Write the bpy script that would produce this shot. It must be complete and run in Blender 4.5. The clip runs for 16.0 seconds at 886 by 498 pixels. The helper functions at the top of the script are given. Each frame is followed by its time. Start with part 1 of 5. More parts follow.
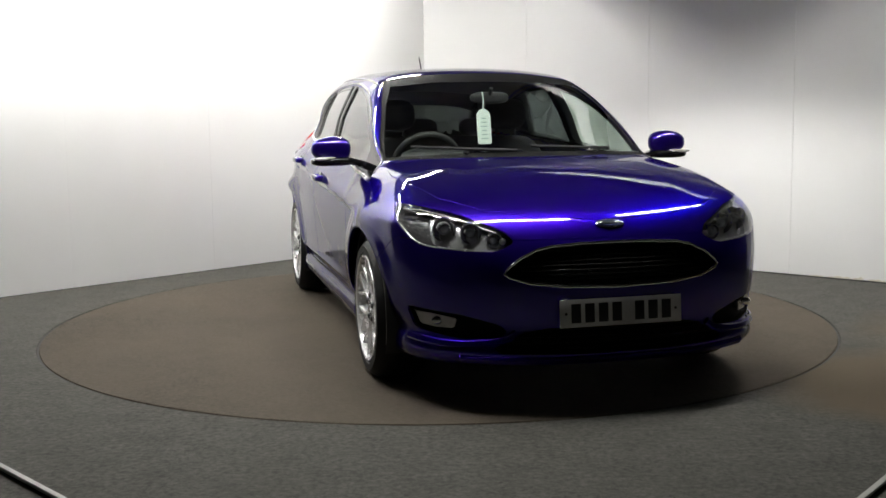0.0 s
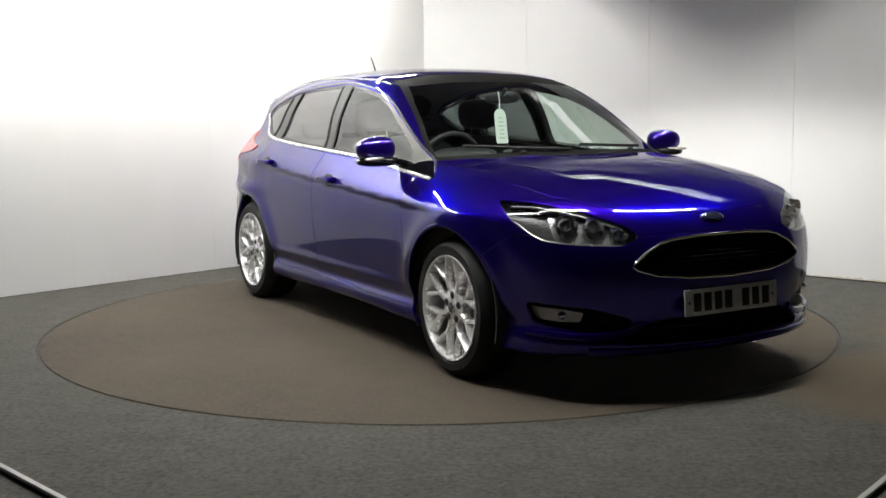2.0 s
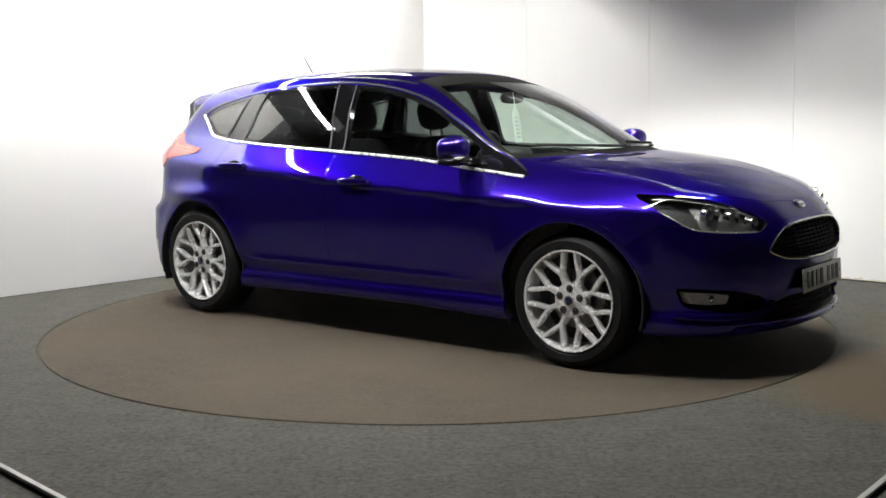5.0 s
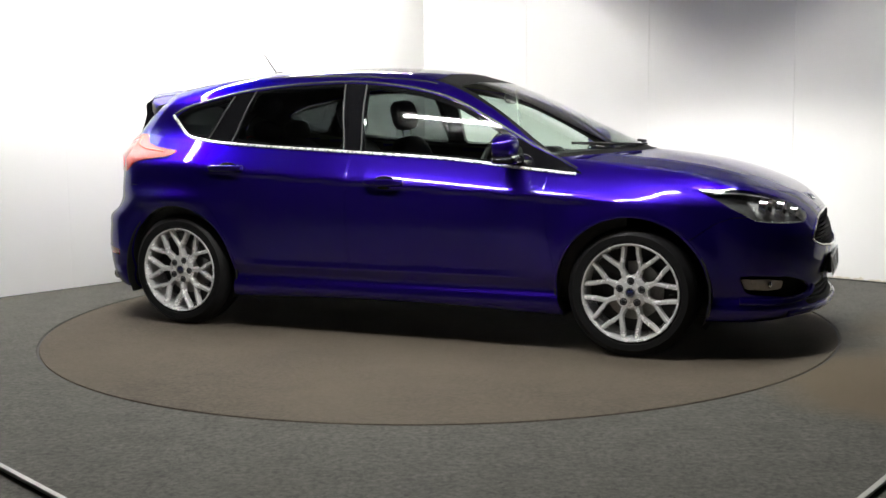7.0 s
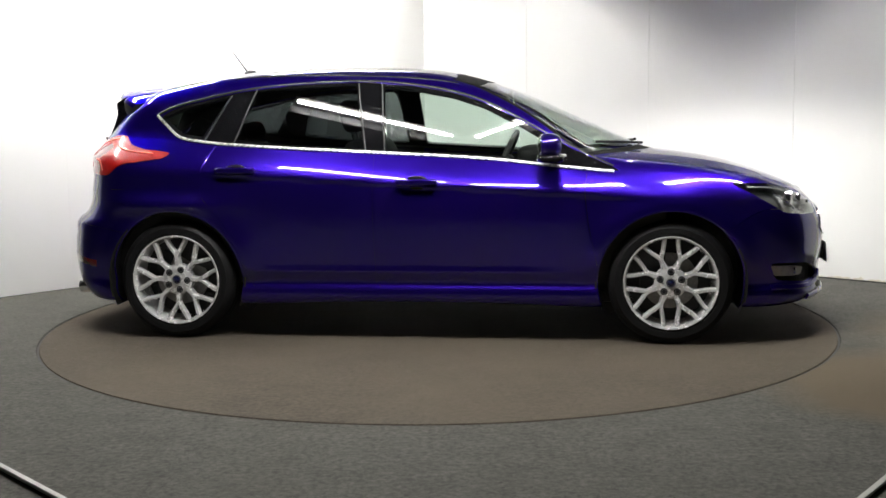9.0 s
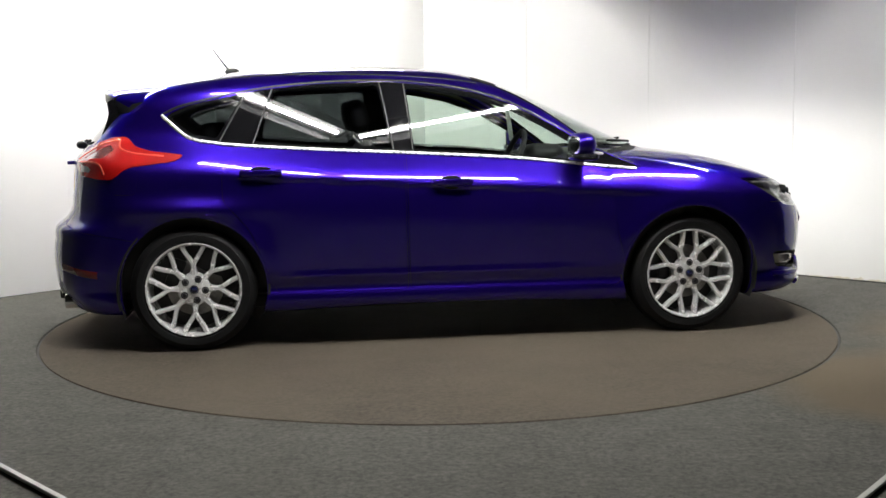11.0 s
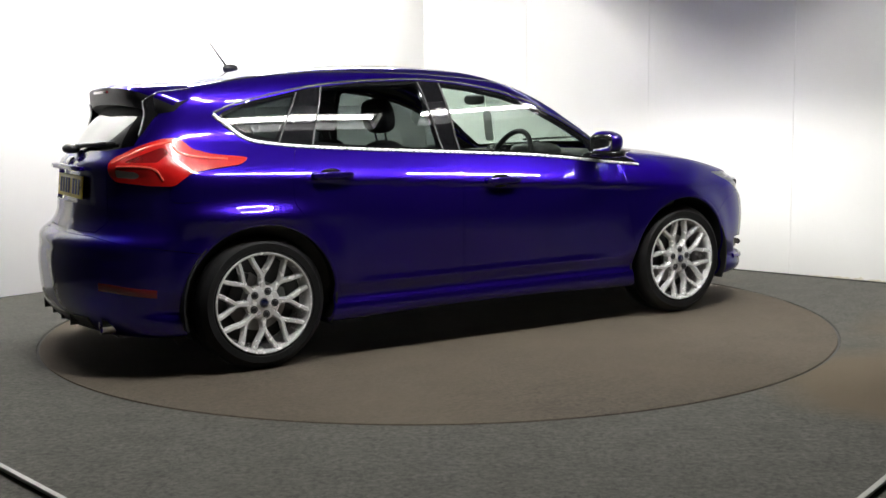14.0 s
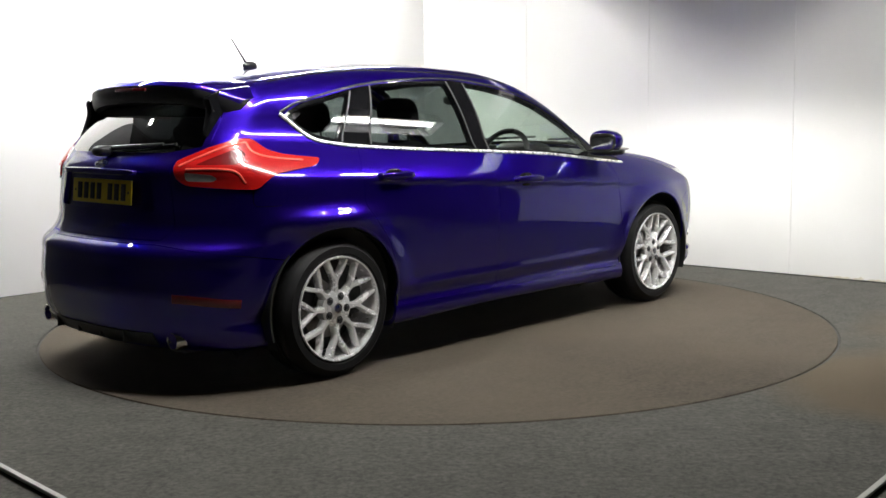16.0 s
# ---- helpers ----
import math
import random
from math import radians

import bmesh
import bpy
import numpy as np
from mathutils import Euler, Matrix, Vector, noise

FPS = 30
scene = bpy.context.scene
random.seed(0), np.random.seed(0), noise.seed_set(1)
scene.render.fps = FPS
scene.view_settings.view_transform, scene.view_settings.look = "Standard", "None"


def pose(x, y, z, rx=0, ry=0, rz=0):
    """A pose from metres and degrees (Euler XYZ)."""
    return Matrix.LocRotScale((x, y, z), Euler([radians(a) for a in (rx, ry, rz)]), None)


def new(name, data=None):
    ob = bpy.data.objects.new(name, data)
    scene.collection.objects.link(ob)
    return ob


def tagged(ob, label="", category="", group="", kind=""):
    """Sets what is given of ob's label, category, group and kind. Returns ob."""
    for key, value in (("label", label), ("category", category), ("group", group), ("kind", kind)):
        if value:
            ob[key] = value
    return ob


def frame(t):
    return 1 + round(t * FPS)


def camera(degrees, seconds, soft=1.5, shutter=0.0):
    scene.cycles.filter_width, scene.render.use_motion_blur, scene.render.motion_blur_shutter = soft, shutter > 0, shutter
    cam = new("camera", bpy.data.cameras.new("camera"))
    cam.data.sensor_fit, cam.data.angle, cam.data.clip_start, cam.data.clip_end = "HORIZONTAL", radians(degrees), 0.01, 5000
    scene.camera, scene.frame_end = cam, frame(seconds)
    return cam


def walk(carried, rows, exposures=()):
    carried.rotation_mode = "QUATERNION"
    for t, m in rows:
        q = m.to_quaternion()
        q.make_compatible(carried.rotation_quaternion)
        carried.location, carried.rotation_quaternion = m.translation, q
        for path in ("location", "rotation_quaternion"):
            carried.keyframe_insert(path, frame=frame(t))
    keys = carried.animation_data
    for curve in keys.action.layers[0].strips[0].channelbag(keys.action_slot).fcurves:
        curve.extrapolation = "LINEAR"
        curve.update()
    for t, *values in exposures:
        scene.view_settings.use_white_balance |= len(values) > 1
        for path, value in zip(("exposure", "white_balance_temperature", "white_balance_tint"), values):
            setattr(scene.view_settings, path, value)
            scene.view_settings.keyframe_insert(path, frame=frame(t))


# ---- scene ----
# the camera stands still on a tripod in front of the turntable
cam = camera(44.22, 16.0, soft=1.5)
EYE = Vector((0.0, -6.36, 1.2008))
AIM = pose(0, 0, 0, 90 - 7.0661, 0, -0.2713) @ pose(0, 0, 0, 0, 0, -0.76)
CAM_POSE = Matrix.Translation(EYE) @ AIM
walk(cam, [(0.0, CAM_POSE), (16.0, CAM_POSE)], exposures=[(0.0, -0.38), (1.0, -0.36), (3.0, -0.12), (4.0, -0.05), (6.5, 0.08), (9.0, 0.06), (12.5, 0.12), (16.0, 0.06)])

# world: a closed studio, next to no light from outside
world = bpy.data.worlds.new("world")
scene.world = world
world.use_nodes = True
world.node_tree.nodes["Background"].inputs[0].default_value = (0.5, 0.52, 0.55, 1)
world.node_tree.nodes["Background"].inputs[1].default_value = 0.03

TUBE = 285.0        # strength of the fluorescent tubes


# ---- materials ----
class Nodes:
    def __init__(self, name):
        self.mat = bpy.data.materials.new(name)
        self.mat.use_nodes = True
        self.tree = self.mat.node_tree
        self.b = self.tree.nodes["Principled BSDF"]

    def node(self, kind, **props):
        n = self.tree.nodes.new(kind)
        for k, v in props.items():
            if k in n.inputs:
                n.inputs[k].default_value = v
        return n

    def link(self, a, b):
        self.tree.links.new(a, b)

    def coords(self):
        return self.tree.nodes.new("ShaderNodeTexCoord").outputs["Object"]

    def noise(self, scale, detail=4.0, rough=0.6):
        n = self.node("ShaderNodeTexNoise", Scale=scale, Detail=detail, Roughness=rough)
        self.link(self.coords(), n.inputs["Vector"])
        return n.outputs["Fac"]

    def ramp(self, fac, stops):
        n = self.tree.nodes.new("ShaderNodeValToRGB")
        e = n.color_ramp.elements
        while len(e) < len(stops):
            e.new(0.5)
        for el, (at, c) in zip(e, stops):
            el.position, el.color = at, (*c, 1) if len(c) == 3 else c
        self.link(fac, n.inputs[0])
        return n.outputs[0]

    def mix(self, fac, a, b, mode="MIX"):
        n = self.tree.nodes.new("ShaderNodeMix")
        n.data_type, n.blend_type = "RGBA", mode
        for k, v in ((0, fac), (6, a), (7, b)):
            if isinstance(v, (int, float)):
                n.inputs[k].default_value = v
            elif isinstance(v, tuple):
                n.inputs[k].default_value = (*v, 1)
            else:
                self.link(v, n.inputs[k])
        return n.outputs[2]

    def bump(self, height, strength, distance):
        n = self.node("ShaderNodeBump", Strength=strength, Distance=distance)
        self.link(height, n.inputs["Height"])
        self.link(n.outputs[0], self.b.inputs["Normal"])

    def set(self, **kw):
        names = dict(color="Base Color", rough="Roughness", metal="Metallic", coat="Coat Weight", coat_rough="Coat Roughness",
                     trans="Transmission Weight", ior="IOR", spec="Specular IOR Level", glow="Emission Color", power="Emission Strength",
                     sheen="Sheen Weight", alpha="Alpha", tint="Specular Tint", coat_ior="Coat IOR")
        for k, v in kw.items():
            s = self.b.inputs[names[k]]
            if isinstance(v, bpy.types.NodeSocket):
                self.link(v, s)
            else:
                s.default_value = (*v, 1) if isinstance(v, tuple) else v
        return self


def simple(name, color, rough=0.5, metal=0.0, grain=0.0, scale=60.0, **kw):
    """A surface with a slight unevenness of tone and gloss."""
    m = Nodes(name)
    f = m.noise(scale)
    lo, hi = tuple(c * (1 - grain) for c in color), tuple(min(1, c * (1 + grain)) for c in color)
    m.set(color=m.ramp(f, [(0.3, lo), (0.7, hi)]), metal=metal, **kw)
    r = m.ramp(f, [(0.3, (max(0, rough - 0.04),) * 3), (0.7, (min(1, rough + 0.04),) * 3)])
    m.set(rough=r)
    return m.mat


def paint_material():
    m = Nodes("blue_metallic_paint")
    flake = m.tree.nodes.new("ShaderNodeTexVoronoi")
    flake.inputs["Scale"].default_value = 900
    m.link(m.coords(), flake.inputs["Vector"])
    tone = m.mix(m.noise(2.2, 2), (0.0185, 0.0049, 0.215), (0.0215, 0.0058, 0.252))
    m.set(color=m.mix(0.14, tone, flake.outputs["Color"], "MULTIPLY"), metal=0.84, rough=0.285, spec=0.0, coat=1.0, coat_ior=1.6, coat_rough=0.02, tint=(0.03, 0.02, 0.12))
    dust = m.noise(38, 5)
    m.set(coat_rough=m.ramp(dust, [(0.35, (0.010,) * 3), (0.8, (0.035,) * 3)]))
    return m.mat


def carpet_material(name, low, high, brown, patchy=(0.45, 0.7), worn=None):
    """Cut-pile carpet: fibres, tufts, broad wear; worn names a brown trodden area by its middle and radius."""
    m = Nodes(name)
    fibre, tuft, blot, patch = m.noise(300, 3, 0.7), m.noise(42, 5, 0.75), m.noise(7, 5, 0.65), m.noise(0.55, 3, 0.55)
    c = m.mix(m.ramp(fibre, [(0.3, (0, 0, 0)), (0.7, (1, 1, 1))]), low, high)
    c = m.mix(m.ramp(tuft, [(0.34, (0.45,) * 3), (0.64, (1, 1, 1))]), (0, 0, 0), c)
    c = m.mix(m.ramp(blot, [(0.36, (0.80,) * 3), (0.62, (1, 1, 1))]), (0, 0, 0), c)
    c = m.mix(m.ramp(patch, [(patchy[0], (0, 0, 0)), (patchy[1], (0.85,) * 3)]), c, brown)
    if worn:
        away = m.tree.nodes.new("ShaderNodeVectorMath")
        away.operation = "DISTANCE"
        away.inputs[1].default_value = (*worn[0], 0)
        m.link(m.coords(), away.inputs[0])
        wob = m.tree.nodes.new("ShaderNodeMath")
        wob.operation = "MULTIPLY_ADD"
        m.link(m.noise(1.6, 4), wob.inputs[0])
        wob.inputs[1].default_value = 0.35
        m.link(away.outputs["Value"], wob.inputs[2])
        c = m.mix(m.ramp(wob.outputs[0], [(worn[1] - 0.25, (0.9,) * 3), (min(1.0, worn[1] + 0.2), (0, 0, 0))]), c, brown)
    m.set(color=c, rough=0.95, spec=0.15)
    m.bump(fibre, 0.5, 0.004)
    return m.mat


def wall_material():
    m = Nodes("white_painted_board")
    big, fine = m.noise(0.8, 3), m.noise(140, 4)
    c = m.mix(m.ramp(big, [(0.3, (0, 0, 0)), (0.7, (1, 1, 1))]), (0.76, 0.755, 0.74), (0.80, 0.80, 0.785))
    m.set(color=c, rough=0.6, spec=0.3)
    m.bump(fine, 0.15, 0.002)
    return m.mat


def glow_material(name, color, power):
    m = Nodes(name)
    m.set(color=(0.8, 0.8, 0.8), glow=color, power=power)
    return m.mat


def glass_material(name, color, rough=0.0):
    """Thin pane: tinted see-through with a mirror-like surface that grows towards grazing views."""
    m = Nodes(name)
    t = m.tree
    clear = t.nodes.new("ShaderNodeBsdfTransparent")
    clear.inputs[0].default_value = (*color, 1)
    gloss = t.nodes.new("ShaderNodeBsdfGlossy")
    gloss.inputs["Roughness"].default_value = rough
    gloss.inputs[0].default_value = (1, 1, 1, 1)
    weight = t.nodes.new("ShaderNodeLayerWeight")
    weight.inputs["Blend"].default_value = 0.5
    steep = t.nodes.new("ShaderNodeMath")
    steep.operation = "POWER"
    steep.inputs[1].default_value = 4.0
    share = t.nodes.new("ShaderNodeMath")
    share.operation = "MULTIPLY_ADD"
    share.inputs[1].default_value, share.inputs[2].default_value = 0.90, 0.075
    mix = t.nodes.new("ShaderNodeMixShader")
    m.link(weight.outputs["Facing"], steep.inputs[0])
    m.link(steep.outputs[0], share.inputs[0])
    m.link(share.outputs[0], mix.inputs[0])
    m.link(clear.outputs[0], mix.inputs[1])
    m.link(gloss.outputs[0], mix.inputs[2])
    m.link(mix.outputs[0], t.nodes["Material Output"].inputs[0])
    return m.mat


PAINT = paint_material()
CARPET = carpet_material("grey_carpet", (0.064, 0.062, 0.055), (0.123, 0.120, 0.106), (0.086, 0.068, 0.046), (0.60, 0.80), ((2.15, -1.75), 0.95))
TABLE_CARPET = carpet_material("brown_grey_carpet", (0.062, 0.052, 0.041), (0.111, 0.094, 0.075), (0.086, 0.071, 0.053), (0.3, 0.7))
WALL = wall_material()
CHARCOAL = simple("charcoal_wall_paint", (0.05, 0.05, 0.052), 0.8, grain=0.15, scale=4)
CEILING = simple("dark_ceiling_paint", (0.05, 0.05, 0.052), 0.8, grain=0.08, scale=3)
ALU = simple("brushed_aluminium", (0.26, 0.26, 0.24), 0.55, 0.4, 0.12)
GAP_DARK = simple("turntable_gap_dark", (0.018, 0.017, 0.016), 0.8, grain=0.2)
CHROME = simple("chrome", (0.80, 0.80, 0.80), 0.10, 1.0, 0.02)
BRIGHT_TRIM = simple("bright_trim", (0.84, 0.84, 0.83), 0.28, 0.55, 0.02)
SILVER = simple("silver_alloy", (0.86, 0.86, 0.86), 0.26, 0.42, 0.04, 25, coat=1.0)
RUBBER = simple("tyre_rubber", (0.006, 0.006, 0.0065), 0.6, grain=0.25, scale=40, spec=0.25)
BLACK = simple("black_plastic", (0.012, 0.012, 0.013), 0.38, grain=0.15)
MATT_BLACK = simple("matt_black_mesh", (0.005, 0.005, 0.005), 0.6, grain=0.15, spec=0.1)
GLOSS_BLACK = simple("gloss_black", (0.006, 0.006, 0.007), 0.04, grain=0.1, spec=0.32)
TRIM = simple("dark_interior_plastic", (0.013, 0.013, 0.014), 0.6, grain=0.2)
CLOTH = simple("dark_seat_cloth", (0.020, 0.020, 0.022), 0.9, grain=0.3, scale=200)
LINING = simple("pale_headlining", (0.16, 0.16, 0.15), 0.9, grain=0.06)
DISC = simple("brake_disc_steel", (0.30, 0.29, 0.28), 0.35, 1.0, 0.15)
GLASS = glass_material("window_glass", (0.74, 0.83, 0.77))
DARK_GLASS = glass_material("privacy_glass", (0.16, 0.18, 0.18))
REAR_TINT = glass_material("tailgate_glass", (0.05, 0.055, 0.055))
LENS = glass_material("clear_lens", (0.92, 0.94, 0.95))
TUBE_GLOW = glow_material("fluorescent_tube", (1.0, 0.985, 0.95), TUBE)
WASHER_GLOW = glow_material("fluorescent_wall_washer", (1.0, 0.985, 0.95), TUBE * 1.22)
WHITE_ENAMEL = simple("white_enamel", (0.78, 0.78, 0.76), 0.4, grain=0.02)
PLATE_WHITE = simple("reflective_white", (0.74, 0.75, 0.73), 0.35, grain=0.02)
PLATE_YELLOW = simple("reflective_yellow", (0.78, 0.60, 0.04), 0.35, grain=0.02)
INK = simple("black_ink", (0.012, 0.012, 0.014), 0.4)
BADGE_BLUE = simple("badge_blue", (0.010, 0.014, 0.060), 0.2, coat=1.0)
PAPER = simple("white_card", (0.72, 0.80, 0.74), 0.6, grain=0.02)
PLASTER = simple("chipped_skirting", (0.62, 0.58, 0.48), 0.85, grain=0.25, scale=14)


def red_lens():
    m = Nodes("red_lens")
    m.set(color=m.mix(m.noise(30, 2), (0.36, 0.005, 0.005), (0.44, 0.008, 0.007)), rough=0.25, coat=1.0, coat_rough=0.02)
    return m.mat


RED = red_lens()
PALE_RED = simple("pale_red_guide", (0.80, 0.10, 0.07), 0.2, grain=0.1, coat=1.0)
SILVER_LENS = simple("frosted_clear_lens", (0.50, 0.47, 0.45), 0.18, 0.4, 0.1, 30, coat=1.0)
DEEP_RED = simple("deep_red_lens", (0.13, 0.003, 0.004), 0.2, grain=0.1, coat=1.0)
LAMP_GREY = simple("smoked_lamp_plastic", (0.07, 0.07, 0.07), 0.35, grain=0.15)
LAMP_SILVER = simple("vacuum_silvered_plastic", (0.72, 0.72, 0.71), 0.24, 0.7, 0.1, 18)
DARK_RED = simple("dark_red_reflector", (0.16, 0.006, 0.012), 0.2, grain=0.1, coat=1.0)


# ---- building helpers ----
def mesh_object(name, bm, material, parent=None, label="", smooth=True):
    me = bpy.data.meshes.new(name)
    bm.normal_update()
    bm.to_mesh(me)
    bm.free()
    for mt in material if isinstance(material, (list, tuple)) else (material,):
        me.materials.append(mt)
    if smooth:
        me.polygons.foreach_set("use_smooth", [True] * len(me.polygons))
        me.set_sharp_from_angle(angle=radians(38))
    ob = new(name, me)
    ob.parent = parent
    if label:
        ob["label"] = label
    return ob


def part(name, bm, material, parent, label="", smooth=True):
    return mesh_object(name, bm, material, parent, label, smooth)


def box_bm(sx, sy, sz, at=(0, 0, 0), bevel=0.0, turn=None, seg=2):
    bm = bmesh.new()
    m = Matrix.Translation(at) @ (turn or Matrix()) @ Matrix.Diagonal((sx, sy, sz, 1))
    bmesh.ops.create_cube(bm, size=1, matrix=m)
    if bevel:
        bmesh.ops.bevel(bm, geom=bm.edges[:], offset=bevel, segments=seg, affect="EDGES", profile=0.6)
    return bm


def lathe_bm(profile, seg=48, axis="Y", closed=False):
    """Turns (radius, along) pairs round an axis."""
    bm = bmesh.new()
    rings = []
    for r, a in profile:
        ring = []
        for i in range(seg):
            c, s = math.cos(2 * math.pi * i / seg) * r, math.sin(2 * math.pi * i / seg) * r
            ring.append(bm.verts.new({"Y": (c, a, s), "Z": (c, s, a), "X": (a, c, s)}[axis]))
        rings.append(ring)
    pairs = list(zip(rings, rings[1:]))
    if closed:
        pairs.append((rings[-1], rings[0]))
    for a, b in pairs:
        for i in range(seg):
            bm.faces.new((a[i], a[(i + 1) % seg], b[(i + 1) % seg], b[i]))
    if not closed:
        for ring in (rings[0], rings[-1]):
            bm.faces.new(ring)
    bmesh.ops.recalc_face_normals(bm, faces=bm.faces[:])
    return bm


def tube_bm(points, radius, seg=10, closed=False, flat=1.0):
    """A round bar along points; flat squeezes it across."""
    pts = [Vector(q) for q in points]
    bm = bmesh.new()
    rings = []
    n = len(pts)
    for i, q in enumerate(pts):
        a, b = (pts[i - 1] if i or closed else q), (pts[(i + 1) % n] if i < n - 1 or closed else q)
        d = (b - a).normalized()
        side = d.cross(Vector((0, 0, 1)))
        side = side.normalized() if side.length > 0.05 else Vector((0, 1, 0))
        up = side.cross(d).normalized()
        r = radius(i / max(1, n - 1)) if callable(radius) else radius
        rings.append([bm.verts.new(q + (side * math.cos(2 * math.pi * k / seg) * flat + up * math.sin(2 * math.pi * k / seg)) * r) for k in range(seg)])
    pairs = list(zip(rings, rings[1:]))
    if closed:
        pairs.append((rings[-1], rings[0]))
    for a, b in pairs:
        for i in range(seg):
            bm.faces.new((a[i], a[(i + 1) % seg], b[(i + 1) % seg], b[i]))
    if not closed:
        bm.faces.new(rings[0][::-1])
        bm.faces.new(rings[-1])
    bmesh.ops.recalc_face_normals(bm, faces=bm.faces[:])
    return bm


def prism_bm(poly, depth, axis="Y", at=0.0, bevel=0.0):
    """A 2D outline pushed through by depth along an axis."""
    bm = bmesh.new()
    put = {"Y": lambda u, v, d: (u, d, v), "X": lambda u, v, d: (d, u, v), "Z": lambda u, v, d: (u, v, d)}[axis]
    a = [bm.verts.new(put(u, v, at)) for u, v in poly]
    b = [bm.verts.new(put(u, v, at + depth)) for u, v in poly]
    bm.faces.new(a)
    bm.faces.new(b[::-1])
    for i in range(len(a)):
        j = (i + 1) % len(a)
        bm.faces.new((a[i], b[i], b[j], a[j]))
    bmesh.ops.recalc_face_normals(bm, faces=bm.faces[:])
    if bevel:
        bmesh.ops.bevel(bm, geom=bm.edges[:], offset=bevel, segments=2, affect="EDGES", profile=0.6)
    return bm


def join_bm(*parts):
    out = bmesh.new()
    for b in parts:
        me = bpy.data.meshes.new("tmp")
        b.to_mesh(me)
        b.free()
        out.from_mesh(me)
        bpy.data.meshes.remove(me)
    return out


# ---- the room ----
CORNER = Vector((-0.105, 3.895))
ALONG_L = Vector((-0.702, -0.712))     # along the left wall, away from the corner
ALONG_R = Vector((0.753, -0.658))      # along the right wall
SIZE, HEIGHT, DROP = 9.6, 2.75, -0.012


def corner_pt(a, b):
    return CORNER + ALONG_L * a + ALONG_R * b


def slab(name, pts, z0, z1, material, label="", category="", kind="structure"):
    bm = prism_bm([(q.x, q.y) for q in pts], z1 - z0, "Z", z0)
    ob = mesh_object(name, bm, material, smooth=False)
    return tagged(ob, label, category, kind=kind)


def build_room():
    t = 0.15
    slab("wall_west", [corner_pt(-t, -t), corner_pt(SIZE + t, -t), corner_pt(SIZE + t, 0), corner_pt(-t, 0)], DROP, HEIGHT, CHARCOAL,
         "charcoal wall lined with white boards behind the stage", "wall")
    slab("wall_east", [corner_pt(0, 0), corner_pt(0, SIZE), corner_pt(-t, SIZE), corner_pt(-t, 0)], DROP, HEIGHT, CHARCOAL,
         "charcoal wall lined with white boards with a fine joint", "wall")
    slab("wall_south", [corner_pt(SIZE, 0), corner_pt(SIZE + t, 0), corner_pt(SIZE + t, SIZE + t), corner_pt(SIZE, SIZE + t)], DROP, HEIGHT, CHARCOAL,
         "plain charcoal studio wall behind the camera", "wall")
    slab("wall_north", [corner_pt(0, SIZE), corner_pt(SIZE, SIZE), corner_pt(SIZE, SIZE + t), corner_pt(0, SIZE + t)], DROP, HEIGHT, CHARCOAL,
         "plain charcoal studio wall beside the camera", "wall")
    slab("ceiling", [corner_pt(-t, -t), corner_pt(SIZE + t, -t), corner_pt(SIZE + t, SIZE + t), corner_pt(-t, SIZE + t)], HEIGHT + 0.004, HEIGHT + 0.15, CEILING,
         "plain grey studio ceiling", "ceiling")
    slab("floor", [corner_pt(-t, -t), corner_pt(SIZE + t, -t), corner_pt(SIZE + t, SIZE + t), corner_pt(-t, SIZE + t)], DROP - 0.15, DROP - 0.004, CARPET,
         "dull grey floor below the carpeted platform", "floor")


STAGE_EDGE = [Vector((-4.02, -0.09)), Vector((0.19, -4.43)), Vector((4.03, 0.19))]   # the free edges of the raised platform
RADIUS = 2.2246


